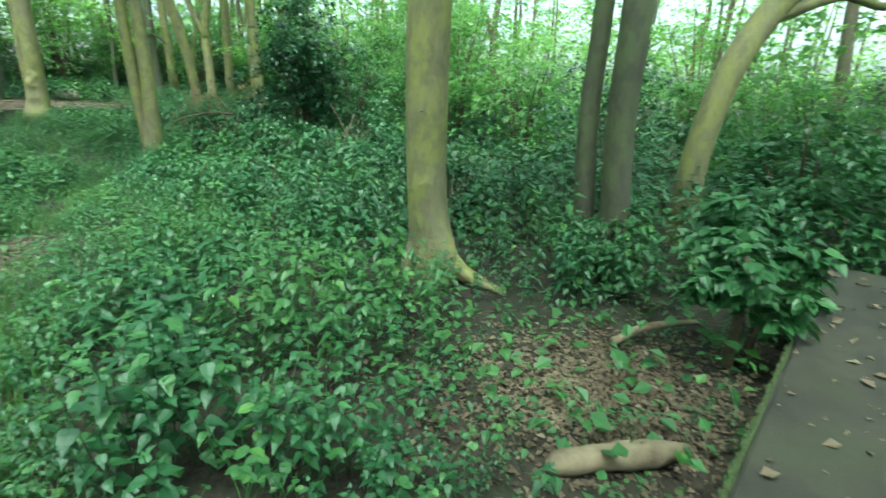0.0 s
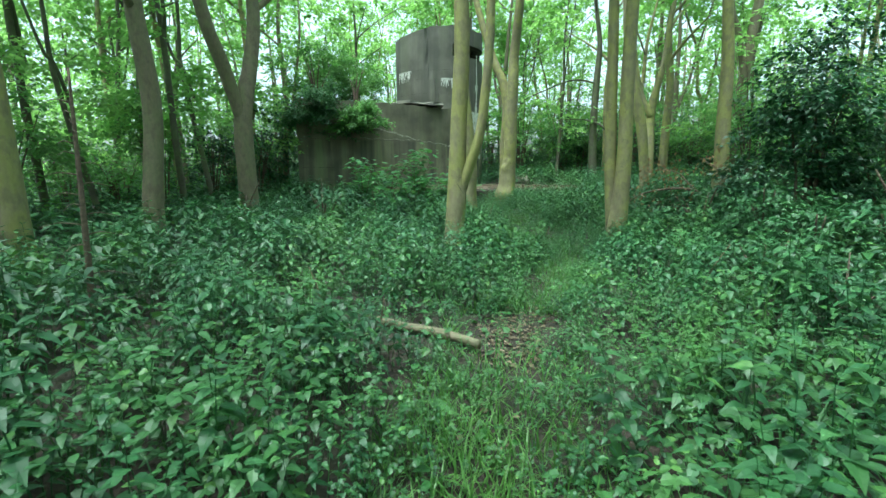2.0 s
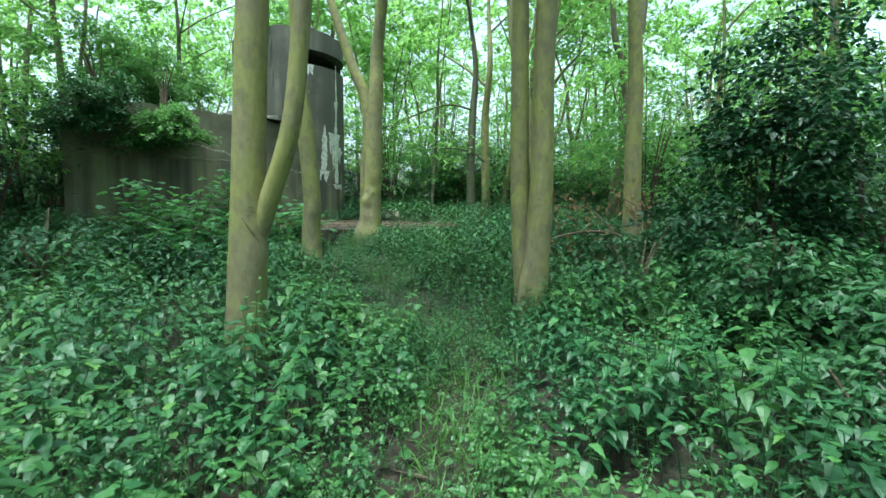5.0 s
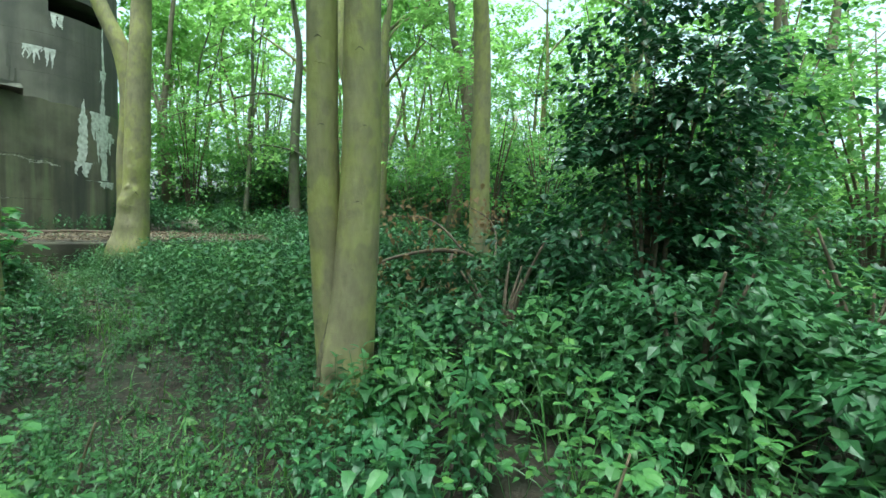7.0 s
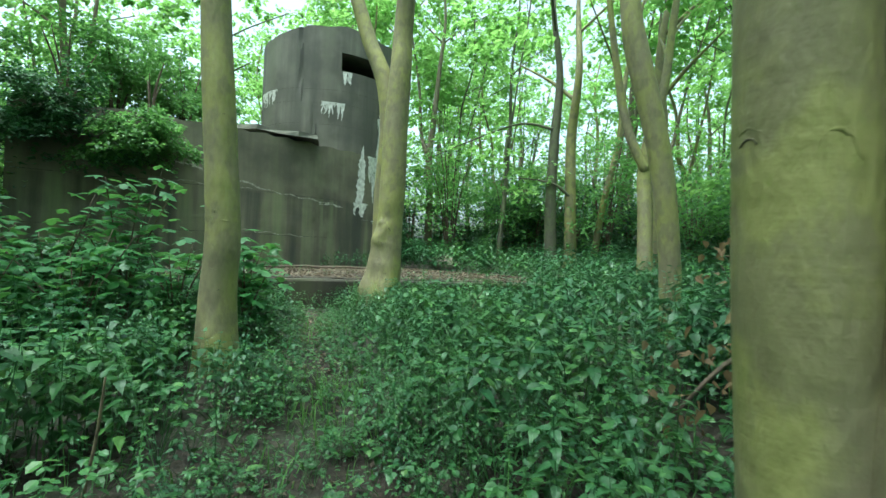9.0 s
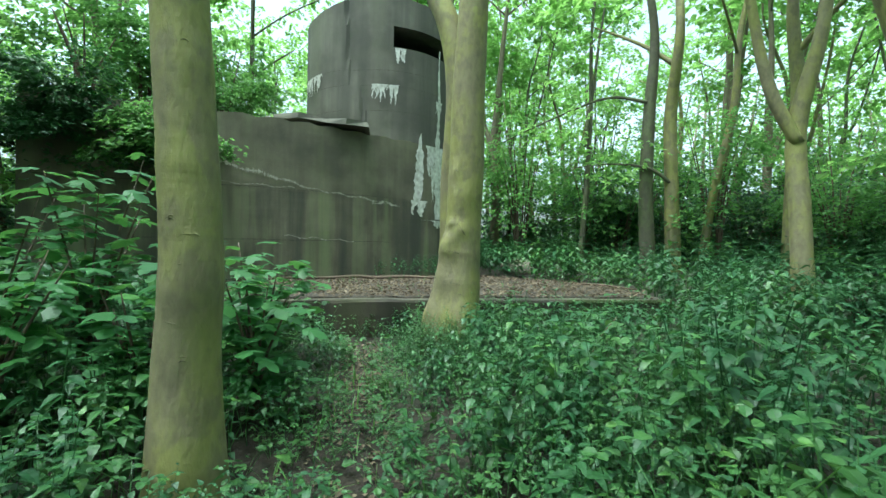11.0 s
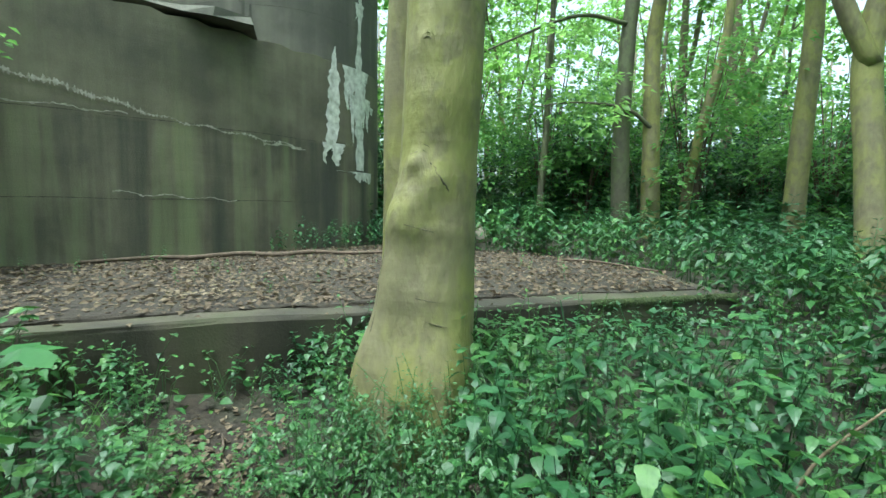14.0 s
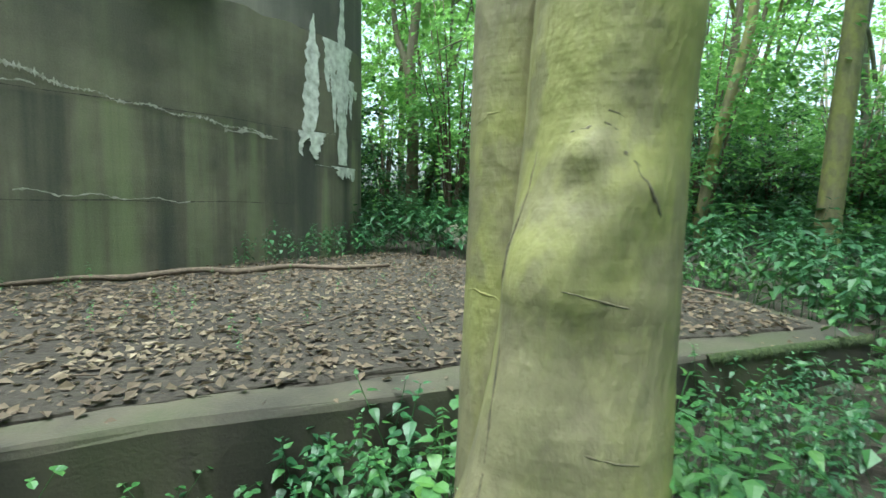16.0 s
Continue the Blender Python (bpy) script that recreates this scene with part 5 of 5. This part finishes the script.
TREFOILS = [trefoil(500 + k) for k in range(8)]
x, y, g = sown(5200, -7, 8, -7, 12.3, 0.15, 2.6)
keep = rng.random(len(x)) < np.clip(1.35 - 1.5 * clumped(x, y), 0.05, 1)
x, y, g = x[keep], y[keep], g[keep]
stuff("brambles", planted(TREFOILS, np.stack([x, y, ground_z(x, y) - 0.01], 1), rng.uniform(0, 6.28, len(x)), np.minimum(rng.uniform(0.6, 1.2, len(x)) * np.clip(0.25 + 0.9 * tread_gap(x, y), 0.3, 1), 0.15 + 1.6 * tallest(x, y)), rng.normal(0, 0.1, (len(x), 2))), LOWLEAF, "low brambles with rounded leaflets beside the trail", "brambles")
x, y, g = sown(17000, -5.5, 3.5, -7, 10, 0.03, 0.55)
keep = rng.random(len(x)) < np.clip(0.75 * clumped(1.3 * x, 1.3 * y + 4), 0.04, 1)
x, y = x[keep], y[keep]
stuff("seedlings", planted(TREFOILS, np.stack([x, y, ground_z(x, y) - 0.04], 1), rng.uniform(0, 6.28, len(x)), np.minimum(rng.uniform(0.25, 0.6, len(x)), 0.2 + 0.9 * tallest(x, y)), rng.normal(0, 0.2, (len(x), 2))), LOWLEAF, "small leafy plants creeping over the trail", "seedlings")
# low leaves that hide the soil
x, y, g = sown(30000, -7, 8.5, -7.5, 12.5, 0.02, 2.2)
keep = rng.random(len(x)) < np.clip(0.25 + 0.9 * patchy(y, x), 0.1, 1) * np.clip(0.35 + g / 0.5, 0, 1)
x, y, g = x[keep], y[keep], g[keep]
z = ground_z(x, y) + rng.uniform(0.02, 0.22, len(x)) * np.clip(g * 1.5, 0.2, 1)
stuff("ground_cover", leaves(LEAF_MID, np.stack([x, y, z], 1), rng.uniform(0, 6.28, len(x)), rng.normal(-0.1, 0.35, len(x)), rng.uniform(0.035, 0.1, len(x)), rng.normal(0, 0.3, len(x))), LOWLEAF, "low leafy ground cover of ivy and bramble", "ground cover")
x, y, g = sown(45000, -14, 14, -12, 17, 2.0, 6.5)
z = ground_z(x, y) + rng.uniform(0.03, 0.3, len(x))
stuff("ground_cover", leaves(LEAF_KITE, np.stack([x, y, z], 1), rng.uniform(0, 6.28, len(x)), rng.normal(-0.1, 0.35, len(x)), rng.uniform(0.06, 0.14, len(x)), rng.normal(0, 0.3, len(x))), LOWLEAF, "low leafy ground cover between the nettles", "ground cover")
# grass on and beside the trail
BLADE = (np.array([(-0.03, 0, 0), (0.03, 0, 0), (0.02, 0.55, 0.06), (-0.02, 0.55, 0.06), (0, 1, -0.1)]), np.array([(0, 1, 2), (0, 2, 3), (3, 2, 4)]))
x, y, g = sown(200000, -5.5, 3.5, -7, 9, 0.0, 0.6)
keep = rng.random(len(x)) < np.clip(1.2 * patchy(1.4 * x + 3, 1.3 * y) - 1.1 * sm(1.5, 4.5, y) + 0.1, 0.04, 1) * (np.hypot(x, y + 0.4) > 0.6)
x, y = x[keep], y[keep]
stuff("grass", leaves(BLADE, np.stack([x, y, ground_z(x, y) - 0.045], 1), rng.uniform(0, 6.28, len(x)), rng.normal(0.9, 0.4, len(x)), rng.uniform(0.08, 0.24, len(x))), GRASS, "short grass growing on the narrow trail", "grass")


# ---- litter ----
def scattered(count, poly, z, sizes, seed, name, label, mat=DEADLEAF):
    r = np.random.default_rng(seed)
    p = np.array(poly)
    x, y = r.uniform(p[:, 0].min(), p[:, 0].max(), count), r.uniform(p[:, 1].min(), p[:, 1].max(), count)
    ok = inside(poly, x, y) & ~inside(BUNKER, x, y)
    x, y = x[ok], y[ok]
    v = leaves(LEAF_KITE, np.stack([x, y, np.full(len(x), z) + r.uniform(0.002, 0.02, len(x))], 1), r.uniform(0, 6.28, len(x)), r.normal(0, 0.25, len(x)), r.uniform(*sizes, len(x)), r.normal(0, 0.3, len(x)))
    stuff(name, v, mat, label, "leaf litter")


bed = [(-7.25, 9.05), (-5.25, 10.68), (-4.4, 11.3), (-2.9, 12.35), (-1.75, 13.05), (-2.1, 14.2), (-3.4, 15.5), (-6.4, 16.5), (-7.6, 14.6), (-9.55, 11.35)]
tagged(new("litter_bed", bm_mesh("litter_bed", prism(bed, SLAB_TOP - 0.01, SLAB_TOP + 0.018, 0.02, 8, 0.15), LITTER_BED)), "trodden brown leaf litter on the platform", "leaf litter", kind="stuff")
scattered(1500, SLAB, SLAB_TOP - 0.005, (0.02, 0.07), 5, "fallen_leaves", "dry leaves along the platform's rim")
scattered(19000, bed, SLAB_TOP + 0.018, (0.022, 0.08), 1, "fallen_leaves", "dry brown and straw-coloured leaves on the platform")
scattered(1900, START_SLAB, 0.3, (0.025, 0.09), 2, "fallen_leaves", "dry leaves scattered on the concrete slab")
r = np.random.default_rng(31)
k = 7000
i = r.integers(0, len(TRAIL), k)
x, y = TRAIL[i, 0] + r.normal(0, 0.3, k), TRAIL[i, 1] + r.normal(0, 0.3, k)
ok = ~bare(x, y) & ((y > 7.2) | (np.hypot(x, y + 0.4) < 0.9) | (r.random(k) < 0.06))
x, y = x[ok], y[ok]
stuff("fallen_leaves", leaves(LEAF_KITE, np.stack([x, y, ground_z(x, y) - 0.02], 1), r.uniform(0, 6.28, len(x)), r.normal(0, 0.3, len(x)), r.uniform(0.02, 0.06, len(x)), r.normal(0, 0.3, len(x))), DEADLEAF, "dry leaves and chips trodden into the trail", "leaf litter")
k = 5000
x, y = 4.6 + r.normal(0, 0.6, k), -4.4 + r.normal(0, 0.45, k)
ok = ~bare(x, y)
x, y = x[ok], y[ok]
k = len(x)
stuff("fallen_leaves", leaves(LEAF_KITE, np.stack([x, y, ground_z(x, y) + 0.01], 1), r.uniform(0, 6.28, k), r.normal(0, 0.3, k), r.uniform(0.02, 0.06, k), r.normal(0, 0.3, k)), DEADLEAF, "dry leaves on a bare patch of soil", "leaf litter")


def stick(name, rows, mat, label, category="branch", sides=8):
    rows = spline(rows, 6)
    ob = tagged(new(name, tri_mesh(name, *tube(rows - np.array([*rows[0][:3], 0]), sides, 0.08 if name == "log" else 0.06, int(abs(rows[0, 0]) * 100)), mat, True)), label, category)
    ob.location = rows[0][:3]
    return ob


stick("fallen_branch", [(-8.6, 12.0, 0.83, 0.022), (-8.2, 12.7, 0.84, 0.028), (-7.85, 12.95, 0.83, 0.032), (-7.5, 13.5, 0.85, 0.03), (-7.1, 13.7, 0.83, 0.034), (-6.75, 14.15, 0.85, 0.03), (-6.2, 14.3, 0.84, 0.028), (-5.7, 14.75, 0.84, 0.02)], TWIG, "long dark branch lying on the platform by the wall")
stick("fallen_branch", [(-3.2, 14.9, 0.82, 0.015), (-2.7, 14.75, 0.83, 0.015), (-2.0, 14.0, 0.83, 0.01)], TWIG, "thin bare branch lying on the litter")
stick("log", [(3.9, -4.88, 0.02, 0.02), (3.96, -4.9, 0.02, 0.06), (4.2, -4.93, 0.025, 0.075), (4.45, -4.98, 0.03, 0.072), (4.58, -5.0, 0.035, 0.05), (4.68, -5.0, 0.04, 0.012)], BLEACHED, "short bleached log without bark", "log", 12)
stick("fallen_branch", [(5.0, -3.95, 0.03, 0.03), (5.4, -3.85, 0.05, 0.03), (5.9, -3.9, 0.06, 0.025)], WOOD_DEAD, "pale dead branch on bare soil")
stick("log", [(-1.2, -0.9, 0.05, 0.04), (-0.88, -0.96, 0.05, 0.045), (-0.5, -1.0, 0.05, 0.045), (-0.12, -1.08, 0.04, 0.04)], BARK_BROWN, "dead branch lying across the trail", "branch")


for x, y, h, lean in ((-0.387, -4.36, 0.72, 0.05), (-1.6, -1.2, 0.6, -0.1), (-0.9, -1.4, 0.45, 0.12), (1.5, 1.0, 0.7, 0.25), (1.3, 2.9, 0.65, 0.06), (-2.4, 5.1, 0.7, 0.2), (-0.8, 3.6, 0.5, 0.15), (-2.1, 9.9, 0.6, 0.3)):
    z = float(ground_z(x, y))
    stick("dry_stalk", [(x, y, z - 0.02, 0.008), (x + 0.4 * lean, y + 0.02, z + 0.55 * h, 0.007), (x + lean, y - 0.03, z + h, 0.004)], WOOD_DEAD, "bleached dry plant stalk standing among nettles", "stalk", 6)


# saplings with big lobed leaves
def sapling(x, y, h, wide, count, seed, size=(0.12, 0.2)):
    r = np.random.default_rng(seed)
    z0 = float(ground_z(x, y))
    ob = thing("sycamore_sapling", (x, y, z0), "young sycamore with broad pale green lobed leaves", "sapling", "sycamore saplings")
    tips = []
    for k in range(7):
        a, w, top = r.uniform(0, 6.28), wide * r.uniform(0.25, 0.9), h * r.uniform(0.55, 1.0)
        rows = spline([(0, 0, -0.05, 0.016), (0.3 * w * math.cos(a), 0.3 * w * math.sin(a), 0.5 * top, 0.011), (w * math.cos(a), w * math.sin(a), top, 0.004)], 6)
        v, f = tube(rows, 6)
        part("branch", tri_mesh("branch", v, f, TWIG, True), ob)
        tips.append(rows[4:])
    tips = np.concatenate(tips)
    pick = tips[r.integers(0, len(tips), count)]
    at = pick[:, :3] + r.normal(0, 0.13, (count, 3)) * (1, 1, 0.5)
    part("foliage", tri_mesh("foliage", *leaves(LEAF_PALM, at, r.uniform(0, 6.28, count), r.normal(-0.18, 0.16, count), r.uniform(*size, count), r.normal(0, 0.16, count)), SYCAMORE), ob)


sapling(-5.4, 7.4, 2.2, 0.85, 260, 1)
sapling(-4.9, 6.6, 1.4, 0.75, 220, 2)
sapling(-4.55, 8.35, 1.2, 0.6, 200, 3)
sapling(-6.3, 6.2, 1.5, 0.85, 220, 4)
sapling(-3.95, 7.75, 1.3, 0.5, 170, 5)
sapling(-6.0, 7.0, 1.75, 0.9, 240, 7)
sapling(-5.2, 5.9, 1.15, 0.85, 200, 8)
sapling(-4.35, 7.2, 1.2, 0.5, 120, 6)

# plants on the platform and by the tower's foot
fr2 = np.random.default_rng(9)
q = 170
x, y = fr2.uniform(-7.9, -6.0, q), fr2.uniform(14.1, 17.2, q)
ok = (np.hypot(x - TOWER[0], y - TOWER[1]) > TOWER_R + 0.12) & ~inside(BUNKER, x, y) & (np.hypot(x - TOWER[0], y - TOWER[1]) < TOWER_R + 0.75)
x, y = x[ok], y[ok]
stuff("nettles", planted(NETTLES_NEAR, np.stack([x, y, np.full(len(x), SLAB_TOP - 0.01)], 1), fr2.uniform(0, 6.28, len(x)), fr2.uniform(0.3, 0.6, len(x)), fr2.normal(0, 0.12, (len(x), 2))), NETTLE, "nettles growing at the foot of the tower", "nettles")
q = 60
x, y = fr2.uniform(-8.4, -2.4, q), fr2.uniform(10.0, 15.0, q)
ok = inside(bed, x, y) & ~inside(BUNKER, x, y)
x, y = x[ok], y[ok]
stuff("seedlings", planted(NETTLES_NEAR, np.stack([x, y, np.full(len(x), SLAB_TOP)], 1), fr2.uniform(0, 6.28, len(x)), fr2.uniform(0.1, 0.24, len(x)), fr2.normal(0, 0.2, (len(x), 2))), LOWLEAF, "small seedlings on the leaf litter", "seedlings")
bm = bmesh.new()
bmesh.ops.create_icosphere(bm, subdivisions=3, radius=0.5)
for w in bm.verts:
    w.co *= 1 + 0.3 * noise.noise(w.co * 2.3)
    w.co.z *= 0.6
stone = tagged(new("boulder", bm_mesh("boulder", bm, plain_material("rough_stone", (0.08, 0.07, 0.055), (0.19, 0.165, 0.13), 12, 0.9, 0.7), True)), "weathered brown boulder half sunk behind the platform", "boulder")
stone.location = (-5.25, 17.55, float(ground_z(-5.25, 17.55)) + 0.1)


# fallen dead bough with withered leaves
bough = thing("dead_bough", (1.15, 6.9, float(ground_z(1.15, 6.9))), "fallen dead bough with withered brown leaves", "branch")
for rows in ([(1.4, 0.6, 0.05, 0.04), (0.5, 0.25, 0.75, 0.03), (-0.5, -0.2, 0.7, 0.015), (-1.0, -0.5, 0.3, 0.008)], [(0.5, 0.25, 0.75, 0.02), (0.1, 0.6, 1.15, 0.012), (-0.5, 0.9, 1.2, 0.006)], [(0.3, 0.15, 0.75, 0.02), (0.1, -0.4, 0.5, 0.012), (-0.3, -0.8, 0.2, 0.006)], [(0.9, 0.4, 0.45, 0.02), (1.0, 0.9, 1.1, 0.012), (0.7, 1.4, 1.4, 0.006)]):
    v, f = tube(spline(rows, 6), 6, 0.05, 4)
    part("branch", tri_mesh("branch", v, f, TWIG, True), bough)
q = 420
c = np.array([(-0.5, -0.2, 0.7), (-0.8, -0.4, 0.45), (0.0, 0.6, 1.15), (-0.4, 0.85, 1.15), (-0.2, -0.7, 0.25), (0.1, -0.4, 0.5), (0.8, 1.3, 1.35), (1.0, 0.9, 1.1), (0.2, 0.1, 0.8)])[fr2.integers(0, 9, q)]
part("withered_leaves", tri_mesh("withered_leaves", *leaves(LEAF_MID, c + fr2.normal(0, 0.17, (q, 3)), fr2.uniform(0, 6.28, q), fr2.normal(-0.7, 0.5, q), fr2.uniform(0.05, 0.1, q), fr2.normal(0, 0.5, q)), BROWNLEAF), bough, "withered brown leaves")

# thin dead conifer with bare side twigs
DX, DY = -3.3, -2.2
snag = thing("dead_sapling", (DX, DY, float(ground_z(DX, DY))), "thin dead conifer sapling with bare level twigs", "sapling")
part("trunk", tri_mesh("trunk", *tube(spline([(0, 0, -0.1, 0.03), (0.03, 0.02, 1.2, 0.024), (0.02, 0.05, 2.3, 0.01)], 8), 8, 0.04, 2), TWIG, True), snag)
for q in range(22):
    a, z = fr2.uniform(0, 6.28), 0.35 + 1.85 * q / 22
    ln = fr2.uniform(0.25, 0.6) * (1.15 - z / 2.8)
    v, f = tube(spline([(0.02, 0.02, z, 0.006), (0.5 * ln * math.cos(a), 0.5 * ln * math.sin(a), z + 0.02, 0.004), (ln * math.cos(a), ln * math.sin(a), z - 0.06 * ln, 0.002)], 3), 4, 0.0, q)
    part("twig", tri_mesh("twig", v, f, TWIG, True), snag)

# twigs strewn on the platform and the trail
chunks = []
for q in range(150):
    if q < 100:
        x, y = fr2.uniform(-8.5, -2.2), fr2.uniform(9.8, 15.2)
        if not inside(bed, np.array(x), np.array(y)) or inside(BUNKER, np.array(x), np.array(y)):
            continue
        z = SLAB_TOP + 0.03
    else:
        x, y = TRAIL[fr2.integers(30, len(TRAIL))] + fr2.normal(0, 0.2, 2)
        z = float(ground_z(x, y)) - 0.01
    a, ln, w = fr2.uniform(0, 6.28), fr2.uniform(0.06, 0.3), fr2.uniform(0.003, 0.009)
    chunks.append(tube([(x, y, z, w), (x + 0.5 * ln * math.cos(a) + fr2.normal(0, 0.01), y + 0.5 * ln * math.sin(a), z + 0.006, w), (x + ln * math.cos(a), y + ln * math.sin(a), z, 0.6 * w)], 5))
tagged(new("twigs", tri_mesh("twigs", *joined(chunks), TWIG, True)), "short dry twigs strewn on the litter", "twigs", kind="stuff")
